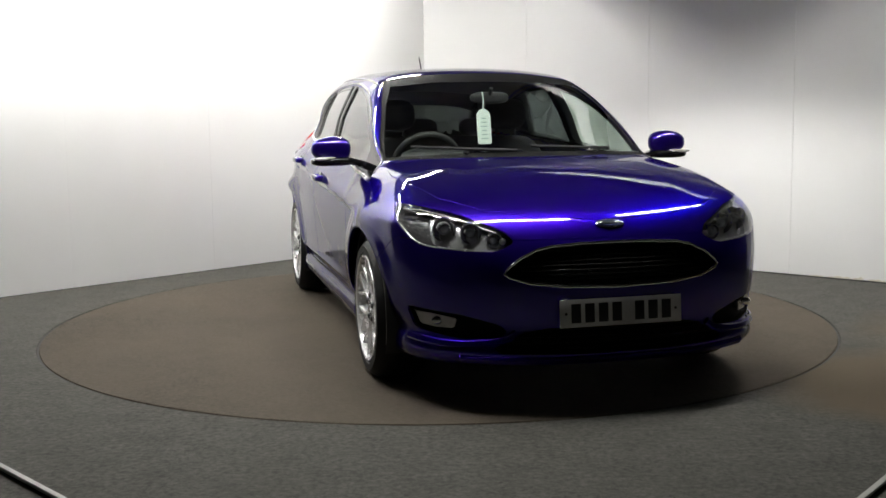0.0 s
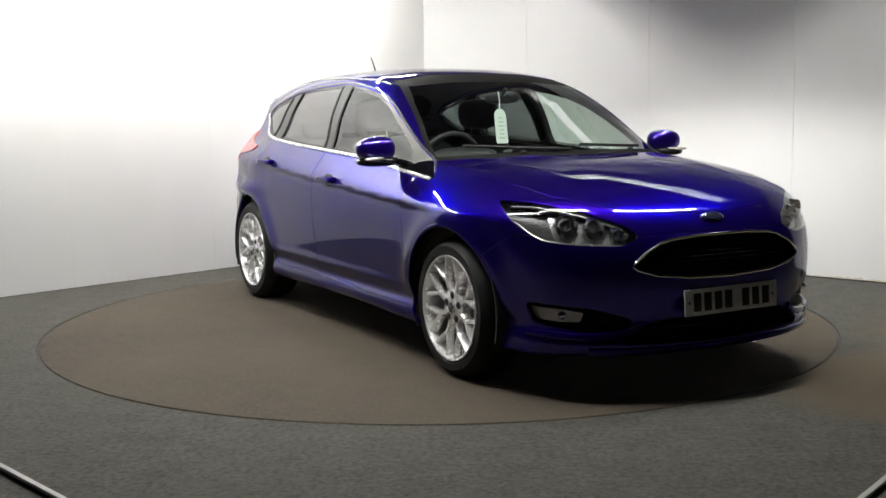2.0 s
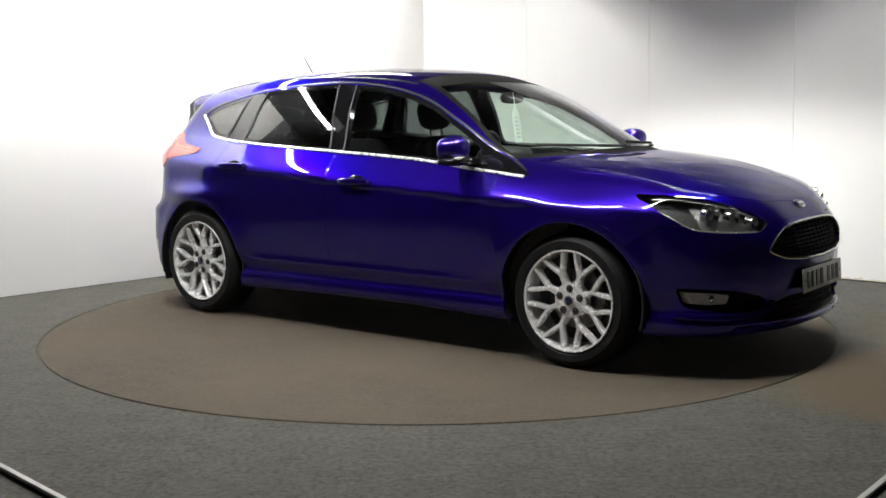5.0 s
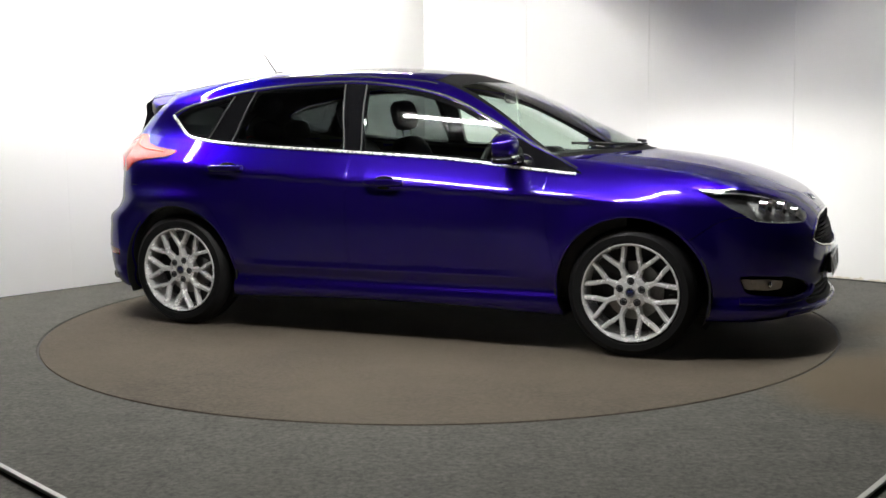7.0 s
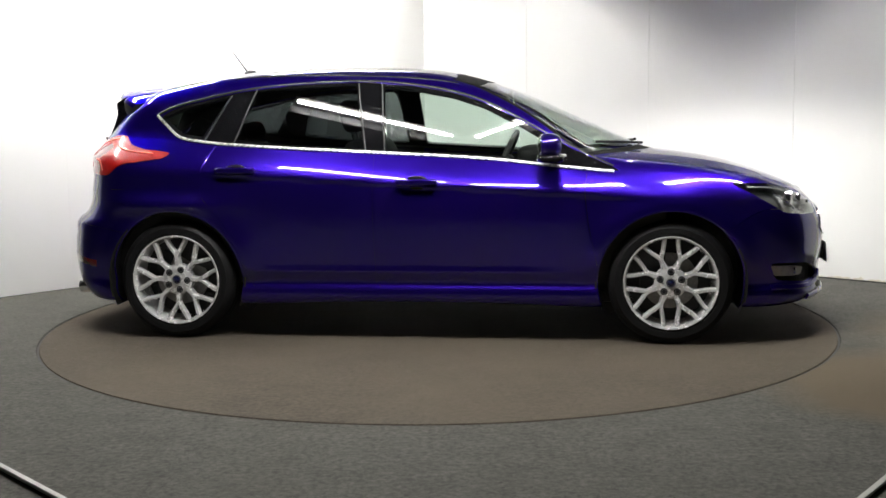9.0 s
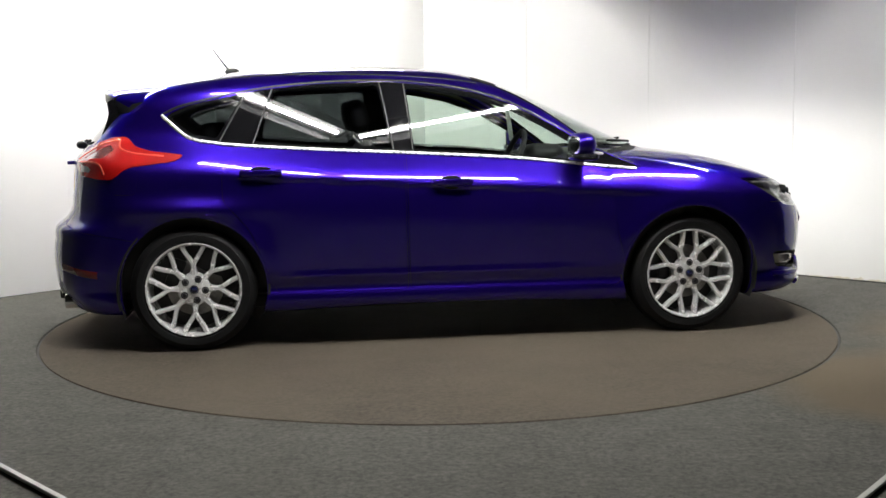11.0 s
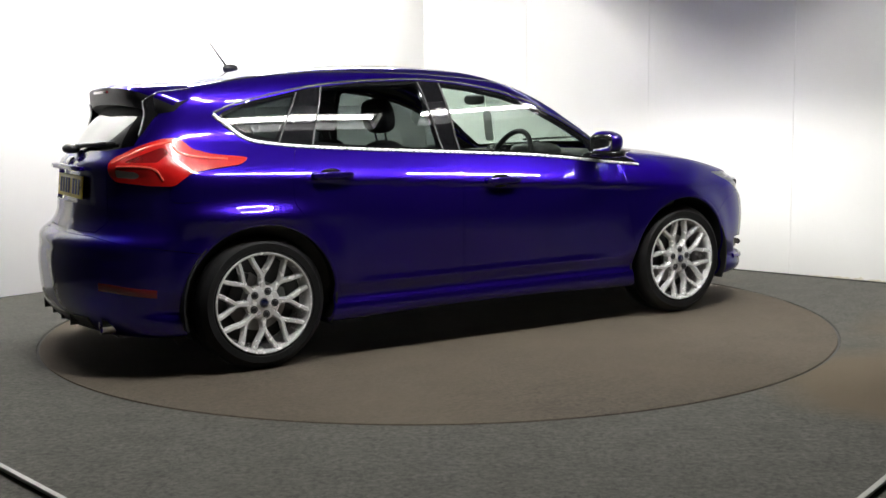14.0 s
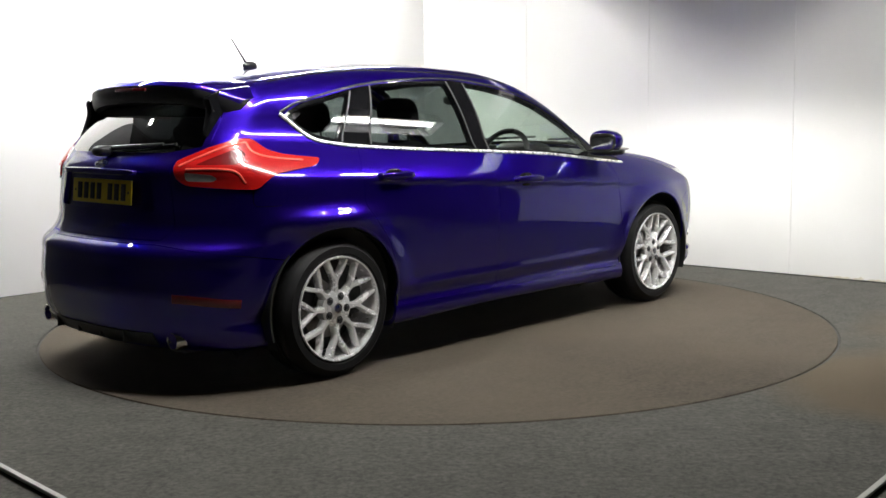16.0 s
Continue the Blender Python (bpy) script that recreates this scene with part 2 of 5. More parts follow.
def build_platform():
    """A carpeted stage one step high, with a round well for the turntable and metal nosings on its two free edges."""
    outer = [corner_pt(0.003, 0.003), *STAGE_EDGE]
    outer[1] = outer[1] + Vector((0.003, 0))
    n, hole = 160, RADIUS + 0.012
    # a ring of quads between the round well and the outline
    centre = Vector((0, 0))

    def edge_hit(d):
        best = 99
        for i in range(4):
            a, b = outer[i], outer[(i + 1) % 4]
            e = b - a
            den = d.x * e.y - d.y * e.x
            if abs(den) < 1e-9:
                continue
            k = (a.x * e.y - a.y * e.x) / den
            s = (a.x * d.y - a.y * d.x) / den
            if k > 0 and -1e-6 <= s <= 1 + 1e-6:
                best = min(best, k)
        return d * best
    angles = sorted([2 * math.pi * i / n for i in range(n)] + [math.atan2(q.y, q.x) % (2 * math.pi) for q in outer])
    bm = bmesh.new()
    rows = []
    for a in angles:
        d = Vector((math.cos(a), math.sin(a)))
        e = edge_hit(d)
        rows.append([bm.verts.new((d.x * hole, d.y * hole, -0.032)), bm.verts.new((d.x * hole, d.y * hole, -0.004)), bm.verts.new((d.x * (hole + 0.004), d.y * (hole + 0.004), 0)),
                     bm.verts.new((e.x, e.y, 0)), bm.verts.new((e.x, e.y, DROP))])
    for i in range(len(rows)):
        a, b = rows[i], rows[(i + 1) % len(rows)]
        for k in range(4):
            bm.faces.new((a[k], b[k], b[k + 1], a[k + 1]))
    bmesh.ops.recalc_face_normals(bm, faces=bm.faces[:])
    plat = mesh_object("stage_floor", bm, CARPET, smooth=False)
    tagged(plat, "raised stage floor covered in worn grey carpet", "floor", kind="structure")
    for (a, b) in ((STAGE_EDGE[0], STAGE_EDGE[1]), (STAGE_EDGE[2], STAGE_EDGE[1])):
        d = (b - a)
        mid, ang = (a + b) / 2, math.atan2(d.y, d.x)
        bm = box_bm(d.length, 0.020, 0.006, (0, 0, 0.003), 0.002)
        bm2 = box_bm(d.length, 0.006, 0.016, (0, 0, -0.006), 0.0015)
        inward = (Vector((0, 0)) - mid).normalized()
        ob = mesh_object("nosing", join_bm(bm, bm2), ALU)
        ob.matrix_basis = Matrix.Translation((mid.x - inward.x * 0.012, mid.y - inward.y * 0.012, 0.001)) @ pose(0, 0, 0, 0, 0, math.degrees(ang))
        tagged(ob, "brushed aluminium nosing along the stage edge", "edge trim", "stage edge nosings")


def build_turntable():
    table = new("turntable")
    tagged(table, "round motor turntable topped with brown-grey carpet", "turntable")
    bm = lathe_bm([(0.001, -0.033), (RADIUS, -0.033), (RADIUS, -0.004), (RADIUS - 0.003, 0.0), (0.001, 0.0)], 160, "Z")
    part("deck", bm, TABLE_CARPET, table, smooth=False)
    # the slit round the deck is filled with a near-black ring
    rim = lathe_bm([(RADIUS - 0.001, -0.032), (RADIUS + 0.010, -0.032), (RADIUS + 0.010, -0.006), (RADIUS - 0.001, -0.006)], 160, "Z", closed=True)
    part("rim", rim, GAP_DARK, table, "dark ring filling the gap", smooth=False)
    return table


def build_light(centre, angle, length, name_label, z=None, skirted=False, depth=0.145, washer=False):
    """A ceiling batten: enamelled spine, one tube, end caps; with side skirts it throws its light downwards."""
    z = HEIGHT if z is None else z
    ob = new("ceiling_light")
    tagged(ob, name_label, "ceiling light", "studio batten lights")
    part("spine", box_bm(length, 0.14, 0.05, (0, 0, -0.025), 0.006), WHITE_ENAMEL, ob)
    prof = [(0.001, -length / 2 + 0.03), (0.019, -length / 2 + 0.03), (0.019, length / 2 - 0.03), (0.001, length / 2 - 0.03)]
    bm = lathe_bm(prof, 12, "X")
    bmesh.ops.translate(bm, verts=bm.verts[:], vec=(0, 0, -0.072))
    part("tube", bm, WASHER_GLOW if washer else TUBE_GLOW, ob, "glowing fluorescent tube")
    if washer:
        part("skirt", box_bm(length, 0.006, 0.138, (0, -0.13, -0.069), 0.002), WHITE_ENAMEL, ob, "white side skirt")
        part("reflector", box_bm(length, 0.25, 0.008, (0, 0, -0.006), 0.002), WHITE_ENAMEL, ob)
    if skirted:
        for s in (-1, 1):
            part("skirt", box_bm(length, 0.006, depth, (0, s * 0.13, -depth / 2), 0.002), CHARCOAL, ob, "dark side skirt")
            part("end_plate", box_bm(0.006, 0.254, depth, (s * (length / 2 + 0.004), 0, -depth / 2), 0.002), CHARCOAL, ob, "dark side skirt")
        part("reflector", box_bm(length, 0.25, 0.008, (0, 0, -0.006), 0.002), WHITE_ENAMEL, ob)
    for x in (-length / 2 + 0.015, length / 2 - 0.015):
        part("end_cap", box_bm(0.028, 0.14, 0.05, (x, 0, -0.072), 0.005), WHITE_ENAMEL, ob)
    ob.matrix_basis = pose(centre[0], centre[1], z, 0, 0, angle)
    return ob


def build_boards():
    """White boards 1.19 m wide, butted with hairline joints, on the two walls that meet behind the turntable."""
    for wall_name, along, other in (("wall_west", ALONG_L, ALONG_R), ("wall_east", ALONG_R, ALONG_L)):
        wall = bpy.data.objects[wall_name]
        for i in range(4 if along is ALONG_L else 5):
            gap = 0.0011 if along is ALONG_R else 0.0003
            a, e = i * 1.19 + (0.012 if i == 0 else gap), (i + 1) * 1.19 - gap
            pts = [CORNER + along * a - other * 0.0, CORNER + along * e, CORNER + along * e + other * 0.012, CORNER + along * a + other * 0.012]
            board = mesh_object("panel", prism_bm([(q.x, q.y) for q in pts], HEIGHT - 0.006, "Z", 0.004, 0.0006), WALL, wall, smooth=False)
    # chipped plaster along the foot of one wall
    for a, ln, h in ((3.72, 0.10, 0.010), (3.86, 0.16, 0.016), (4.04, 0.07, 0.022), (4.14, 0.12, 0.014), (4.30, 0.09, 0.018)):
        n = 9
        top = [(ln * k / n, h * (0.45 + 0.55 * abs(noise.noise(Vector((a * 7 + k * 0.9, 0, 0)))) * 2)) for k in range(n + 1)]
        bm = prism_bm([(0, 0)] + top + [(ln, 0)], 0.003, "Y")
        q = corner_pt(0.0155, a)
        ob = mesh_object("plaster_chip", bm, PLASTER, smooth=False)
        ob.matrix_basis = pose(q.x, q.y, 0.003, 0, 0, math.degrees(math.atan2(ALONG_R.y, ALONG_R.x)))
        tagged(ob, "yellowed chip in the paint at the wall's foot", "paint chip", "chips along the wall foot")


build_room()
build_boards()
build_platform()
TURNTABLE = build_turntable()
# the second washer is added, out of view, to brighten the walls by the corner
for at, ang, ln in (((-2.36, 0.70), 45.4, 2.1), ((-0.76, 2.09), 45.4, 1.7)):
    build_light(at, ang, ln, "unseen white single-tube wall washer with one side skirt", washer=True)
for at, ang, ln, dp in (((-0.865, -1.655), -36.5, 1.42, 0.145), ((0.48, -1.755), 31, 1.46, 0.16), ((1.90, -0.72), 41, 1.32, 0.16)):
    build_light(at, ang, ln, "white trough fluorescent light with side skirts", skirted=True, depth=dp)
build_light((1.70, 0.93), -41, 2.1, "white deep trough fluorescent light near the wall", skirted=True, depth=0.27)


# ---- the car: a five-door hatchback; x forward, y to its left, z up, origin midway between the wheels ----
def curve(xs, ys):
    """A smooth curve through (x, y) pairs, held level past its ends."""
    xs, ys = np.array(xs, float), np.array(ys, float)
    h, d = np.diff(xs), np.diff(ys) / np.diff(xs)
    m = np.concatenate([[d[0]], (d[:-1] * h[1:] + d[1:] * h[:-1]) / (h[1:] + h[:-1]), [d[-1]]])

    def f(x):
        x = np.clip(x, xs[0], xs[-1])
        i = np.clip(np.searchsorted(xs, x) - 1, 0, len(xs) - 2)
        t = (x - xs[i]) / h[i]
        return ((2 * t ** 3 - 3 * t ** 2 + 1) * ys[i] + (t ** 3 - 2 * t ** 2 + t) * h[i] * m[i]
                + (3 * t ** 2 - 2 * t ** 3) * ys[i + 1] + (t ** 3 - t ** 2) * h[i] * m[i + 1])
    return f


def smax(a, b, k):
    h = np.maximum(k - np.abs(a - b), 0) / k
    return np.maximum(a, b) + h * h * k / 4


def smin(a, b, k):
    return -smax(-a, -b, k)


def step(a, b, x):
    t = np.clip((x - a) / (b - a), 0, 1)
    return t * t * (3 - 2 * t)


WB = 1.324                               # half the wheelbase
HUB_Y, HUB_Z, TYRE_R = 0.845, 0.322, 0.322
ARCH_R = 0.376

# half-width by height: sill skirt, tucked lower door, flank, shoulder, belt, leaning glass
SIDE = curve([0.15, 0.20, 0.245, 0.275, 0.31, 0.345, 0.38, 0.50, 0.64, 0.76, 0.82, 0.845, 0.865, 0.885, 0.905, 0.94, 0.985, 1.005, 1.02, 1.20, 1.37, 1.50],
             [0.84, 0.876, 0.889, 0.886, 0.871, 0.879, 0.886, 0.902, 0.914, 0.918, 0.917, 0.913, 0.904, 0.892, 0.878, 0.851, 0.815, 0.799, 0.790, 0.722, 0.628, 0.54])
PLAN = curve([-2.2, -1.9, -1.6, -1.2, -0.6, 0.5, 1.0, 1.5, 1.8, 2.2], [0.835, 0.895, 0.938, 0.978, 0.995, 0.995, 0.993, 0.968, 0.920, 0.84])
CABIN = curve([-2.1, -1.7, -1.2, -0.6, 0.2, 1.2], [-0.10, -0.062, -0.022, 0.0, 0.0, -0.01])
BONNET = curve([0.6, 1.0, 1.22, 1.42, 1.60, 1.74, 1.90, 2.02, 2.12, 2.22], [1.036, 1.012, 0.993, 0.970, 0.940, 0.905, 0.850, 0.795, 0.737, 0.67])
ROOF = curve([-2.2, -1.9, -1.7, -1.5, -1.15, -0.94, -0.59, -0.24, 0.03, 0.27, 0.6], [1.25, 1.31, 1.347, 1.391, 1.447, 1.467, 1.480, 1.474, 1.456, 1.427, 1.36])
NOSE = curve([0.15, 0.19, 0.235, 0.27, 0.34, 0.45, 0.58, 0.66, 0.74, 0.85, 1.0], [2.11, 2.165, 2.205, 2.20, 2.19, 2.205, 2.205, 2.19, 2.165, 2.12, 2.05])
TAIL = curve([0.15, 0.20, 0.26, 0.40, 0.55, 0.635, 0.66, 0.70, 0.80, 0.92, 0.985, 1.03, 1.10, 1.27, 1.35, 1.5],
             [-2.02, -2.06, -2.105, -2.135, -2.128, -2.105, -2.07, -2.04, -2.02, -2.005, -1.995, -1.955, -1.90, -1.745, -1.665, -1.5])


def body(x, y, z):
    """Below zero inside the body, above zero outside."""
    ay = np.abs(y)
    zeta = z + 0.062 * (x + 0.15) * step(0.40, 0.90, z)
    half = 0.978 * SIDE(zeta) * PLAN(x) + CABIN(x) * step(0.85, 1.15, z)
    for cx in (-WB, WB):
        d = np.sqrt((x - cx) ** 2 + (z - HUB_Z) ** 2)
        half = half + 0.020 * np.exp(-((d - 0.385) / 0.075) ** 2) * step(0.30, 0.42, z)
    # rear haunch, and the pressed ridge along the foot of the doors
    half = half + 0.036 * np.exp(-((x + 1.42) / 0.34) ** 2 - ((z - 0.735) / 0.055) ** 2)
    half = half + 0.008 * np.exp(-((z - 0.372) / 0.024) ** 2) * step(-1.0, -0.75, x) * step(1.0, 0.55, x)
    # a pressed line that climbs along the doors
    crease = 0.838 - 0.060 * x
    dent = crease - z
    half = half - 0.016 * step(0.0, 0.030, dent) * np.exp(-np.maximum(dent, 0) / 0.085) * step(-1.25, -0.95, x) * step(1.30, 0.95, x)
    side = ay - half
    bonnet = z - (BONNET(x) - 0.070 * (ay / 0.80) ** 2.6 + 0.003 * np.exp(-((ay - 0.50 - 0.10 * (1.3 - x)) / 0.075) ** 2) * step(2.05, 1.7, x))
    bonnet = bonnet * 0.94
    screen = (z - (1.428 - 0.462 * (x + (0.32 - 0.5 * np.clip(z - 1.0, 0, 0.36)) * (ay / 0.65) ** 2 - 0.30))) * 0.905
    roof = z - (ROOF(x) - 0.052 * (ay / 0.60) ** 2.4)
    cabin = smax(roof, screen, 0.10)
    top = smin(bonnet + 3.0 * step(0.9, 0.2, x), cabin, 0.02)
    nose = x - (NOSE(z) - 0.40 * (ay / 0.90) ** 2.5)
    tail = (TAIL(z) + 0.33 * (ay / 0.86) ** 2.8) - x
    f = smax(side, top, 0.075)
    f = smax(f, nose, 0.13)
    f = smax(f, tail * 0.95, 0.09)
    return smax(f, 0.185 + 0.02 * step(1.0, 0.2, np.abs(np.abs(x) - 0.0)) - z, 0.03)


def slope(f, P, e=1e-4):
    g = np.stack([(f(P[:, 0] + e * (k == 0), P[:, 1] + e * (k == 1), P[:, 2] + e * (k == 2))
                   - f(P[:, 0] - e * (k == 0), P[:, 1] - e * (k == 1), P[:, 2] - e * (k == 2))) / (2 * e) for k in range(3)], 1)
    return g


def shell(f, lo, hi, cell):
    """Quads over the surface f = 0 (one vertex a cell, moved on to the surface)."""
    ax = [np.arange(lo[k], hi[k] + cell, cell) for k in range(3)]
    X, Y, Z = np.meshgrid(*ax, indexing="ij")
    V = f(X, Y, Z)
    S = V < 0
    n = np.array(V.shape) - 1
    num, acc = np.zeros(n), np.zeros((*n, 3))
    sl = lambda k, o: slice(o, o + n[k])
    for k in range(3):
        o1, o2 = [j for j in range(3) if j != k]
        for a in (0, 1):
            for b in (0, 1):
                i0, i1 = [None] * 3, [None] * 3
                i0[k], i1[k] = sl(k, 0), sl(k, 1)
                i0[o1] = i1[o1] = sl(o1, a)
                i0[o2] = i1[o2] = sl(o2, b)
                i0, i1 = tuple(i0), tuple(i1)
                x = S[i0] != S[i1]
                w = np.where(x, V[i0] / np.where(x, V[i0] - V[i1], 1), 0)
                num += x
                for j, G in enumerate((X, Y, Z)):
                    acc[..., j] += np.where(x, G[i0] + w * (G[i1] - G[i0]), 0)
    act = num > 0
    idx = np.full(n, -1)
    idx[act] = np.arange(act.sum())
    P = acc[act] / num[act][:, None]
    for _ in range(4):
        g = slope(f, P)
        d = f(P[:, 0], P[:, 1], P[:, 2])
        P = P - g * np.clip(d / np.maximum((g * g).sum(1), 0.1), -cell, cell)[:, None]
    quads = []
    for k in range(3):
        o1, o2 = (k + 1) % 3, (k + 2) % 3
        i0, i1 = [slice(1, n[j]) for j in range(3)], [slice(1, n[j]) for j in range(3)]
        i0[k], i1[k] = slice(0, n[k]), slice(1, n[k] + 1)
        a, b = S[tuple(i0)], S[tuple(i1)]
        c = []
        for da, db in ((-1, -1), (0, -1), (0, 0), (-1, 0)):
            j0 = [None] * 3
            j0[k] = slice(0, n[k])
            j0[o1], j0[o2] = slice(1 + da, n[o1] + da), slice(1 + db, n[o2] + db)
            c.append(idx[tuple(j0)])
        for m, order in ((a & ~b, (0, 1, 2, 3)), (~a & b, (3, 2, 1, 0))):
            quads.append(np.stack([c[o][m] for o in order], 1))
    return P, np.concatenate(quads)


def shell_bm(f, lo, hi, cell):
    P, Q = shell(f, lo, hi, cell)
    me = bpy.data.meshes.new("tmp")
    me.from_pydata(P.tolist(), [], Q.tolist())
    bm = bmesh.new()
    bm.from_mesh(me)
    bpy.data.meshes.remove(me)
    return bm


def inside(poly, u, v):
    r = False
    for i in range(len(poly)):
        (x0, y0), (x1, y1) = poly[i - 1], poly[i]
        if (y0 > v) != (y1 > v) and u < (x1 - x0) * (v - y0) / (y1 - y0) + x0:
            r = not r
    return r


def rounded(pts, r=0.03, n=4):
    """An outline with its corners rounded."""
    out = []
    for i in range(len(pts)):
        a, b, c = Vector(pts[i - 1]), Vector(pts[i]), Vector(pts[(i + 1) % len(pts)])
        k = min(r, (a - b).length * 0.45, (c - b).length * 0.45)
        p, q = b + (a - b).normalized() * k, b + (c - b).normalized() * k
        for j in range(n + 1):
            t = j / n
            w = p.lerp(b, t).lerp(b.lerp(q, t), t)
            out.append((w.x, w.y))
    return out


def grown(poly, d):
    """The outline moved outwards by d."""
    area = sum(poly[i - 1][0] * poly[i][1] - poly[i][0] * poly[i - 1][1] for i in range(len(poly)))
    s = 1 if area > 0 else -1
    out = []
    for i in range(len(poly)):
        a, b, c = Vector(poly[i - 1]), Vector(poly[i]), Vector(poly[(i + 1) % len(poly)])
        n1, n2 = (b - a).normalized(), (c - b).normalized()
        m = Vector((n1.y + n2.y, -n1.x - n2.x)) * s
        if m.length < 1e-6:
            m = Vector((n1.y, -n1.x)) * s
        m.normalize()
        out.append((b.x + m.x * d, b.y + m.y * d))
    return out


SIDE_VIEW = (Vector((1, 0, 0)), Vector((0, 0, 1)))
FRONT_VIEW = (Vector((0, 1, 0)), Vector((0, 0, 1)))
TOP_VIEW = (Vector((1, 0, 0)), Vector((0, 1, 0)))


def slice_outline(bm, poly, view, where):
    """Cuts the faces that an outline crosses along it."""
    U, V = view
    N = U.cross(V)
    us, vs = [q[0] for q in poly], [q[1] for q in poly]
    box = (min(us) - 0.06, max(us) + 0.06, min(vs) - 0.06, max(vs) + 0.06)
    region = []
    for f in bm.faces:
        c = f.calc_center_median()
        u, v = U.dot(c), V.dot(c)
        if box[0] < u < box[1] and box[2] < v < box[3] and where(c):
            region.append(f)
    for i in range(len(poly)):
        a, b = Vector(poly[i - 1]), Vector(poly[i])
        e = b - a
        if e.length < 1e-5:
            continue
        d = e.normalized()
        near = []
        for f in region:
            c = f.calc_center_median()
            w = Vector((U.dot(c), V.dot(c))) - a
            along = w.dot(d)
            if -0.03 < along < e.length + 0.03 and abs(w.x * d.y - w.y * d.x) < 0.03:
                near.append(f)
        if not near:
            continue
        geom = set(near)
        for f in near:
            geom.update(f.edges)
            geom.update(f.verts)
        co = U * a.x + V * a.y
        no = (U * d.x + V * d.y).cross(N)
        got = bmesh.ops.bisect_plane(bm, geom=list(geom), dist=1e-5, plane_co=co, plane_no=no)
        nf = {g for g in got["geom"] if isinstance(g, bmesh.types.BMFace)}
        region = [f for f in region if f.is_valid and f not in nf] + [f for f in nf if f.is_valid]


def take(bm, poly, view, where):
    """Moves the faces inside an outline into a bmesh of their own."""
    U, V = view
    us, vs = [q[0] for q in poly], [q[1] for q in poly]
    box = (min(us), max(us), min(vs), max(vs))
    got = []
    for f in bm.faces:
        c = f.calc_center_median()
        u, v = U.dot(c), V.dot(c)
        if box[0] < u < box[1] and box[2] < v < box[3] and where(c) and inside(poly, u, v):
            got.append(f)
    return split_off(bm, got)


def split_off(bm, faces):
    out = bmesh.new()
    made = {}
    for f in faces:
        vs = []
        for v in f.verts:
            if v not in made:
                made[v] = out.verts.new(v.co)
            vs.append(made[v])
        try:
            out.faces.new(vs)
        except ValueError:
            pass
    bmesh.ops.delete(bm, geom=faces, context="FACES")
    return out


def panel(name, bm, material, parent, label="", f=body, lift=0.0, back=0.0):
    """A sheet of the body with the normals of the smooth form; back folds its free edges inwards so that it has thickness."""
    loose = [v for v in bm.verts if not v.link_faces]
    bmesh.ops.delete(bm, geom=loose, context="VERTS")
    bm.verts.index_update()
    bm.verts.ensure_lookup_table()
    if not len(bm.faces):
        bm.free()
        return None
    if lift or back:
        P = np.array([v.co[:] for v in bm.verts])
        g = slope(f, P)
        g /= np.maximum(np.linalg.norm(g, axis=1), 1e-6)[:, None]
        facing = {v: Vector(n) for v, n in zip(bm.verts, g)}
        for v in bm.verts:
            v.co += facing[v] * lift
    if back:
        rim = [e for e in bm.edges if len(e.link_faces) == 1]
        sides = [(e.link_loops[0].vert, e.link_loops[0].link_loop_next.vert) for e in rim]
        twin = {}
        for ab in sides:
            for v in ab:
                if v not in twin:
                    twin[v] = bm.verts.new(v.co - facing[v] * back)
        for a, b in sides:
            bm.faces.new((b, a, twin[a], twin[b]))
    me = bpy.data.meshes.new(name)
    bm.to_mesh(me)
    bm.free()
    me.materials.append(material)
    me.polygons.foreach_set("use_smooth", [True] * len(me.polygons))
    P = np.empty(len(me.vertices) * 3)
    me.vertices.foreach_get("co", P)
    g = slope(f, P.reshape(-1, 3))
    g /= np.maximum(np.linalg.norm(g, axis=1), 1e-6)[:, None]
    me.normals_split_custom_set_from_vertices(g.tolist())
    ob = new(name, me)
    ob.parent = parent
    if label:
        ob["label"] = label
    return ob


def on_body(p, d, f=body, reach=1.5):
    """Where a ray first meets the body."""
    p, d = np.array(p, float), np.array(d, float)
    t = np.linspace(0, reach, 500)
    q = p + t[:, None] * d
    v = f(q[:, 0], q[:, 1], q[:, 2])
    i = np.argmax(v < 0)
    if i == 0:
        return Vector(p + d * reach)
    k = v[i - 1] / (v[i - 1] - v[i])
    return Vector(p + d * (t[i - 1] + k * (t[i] - t[i - 1])))


def flank(x, z, s=-1, out=0.0):
    q = on_body((x, s * 1.3, z), (0, -s, 0))
    return q + Vector((0, s * out, 0))


def face_front(y, z, out=0.0):
    return on_body((2.6, y, z), (-1, 0, 0)) + Vector((out, 0, 0))


def face_back(y, z, out=0.0):
    return on_body((-2.6, y, z), (1, 0, 0)) - Vector((out, 0, 0))


def face_top(x, y, out=0.0):
    return on_body((x, y, 1.8), (0, 0, -1)) + Vector((0, 0, out))


def mirror_poly(half):
    """Closes a half outline given from the middle line round to the middle line, for y below zero."""
    return half + [(-u, v) for u, v in reversed(half) if abs(u) > 1e-6]


def oblique(angle, s):
    """A view on to the car's corner, turned from the front by an angle."""
    a = radians(angle)
    return (Vector((-math.sin(a), s * math.cos(a), 0)), Vector((0, 0, 1)))


def glass_form(x, y, z):
    """The even barrel curve of the side glass."""
    return np.abs(y) - (0.80 - 0.40 * (z - 1.0) - 0.20 * (z - 1.0) ** 2 - 0.028 * (x + 0.2) ** 2)


CAR = new("car")
tagged(CAR, "metallic blue five-door hatchback standing on the turntable", "car")

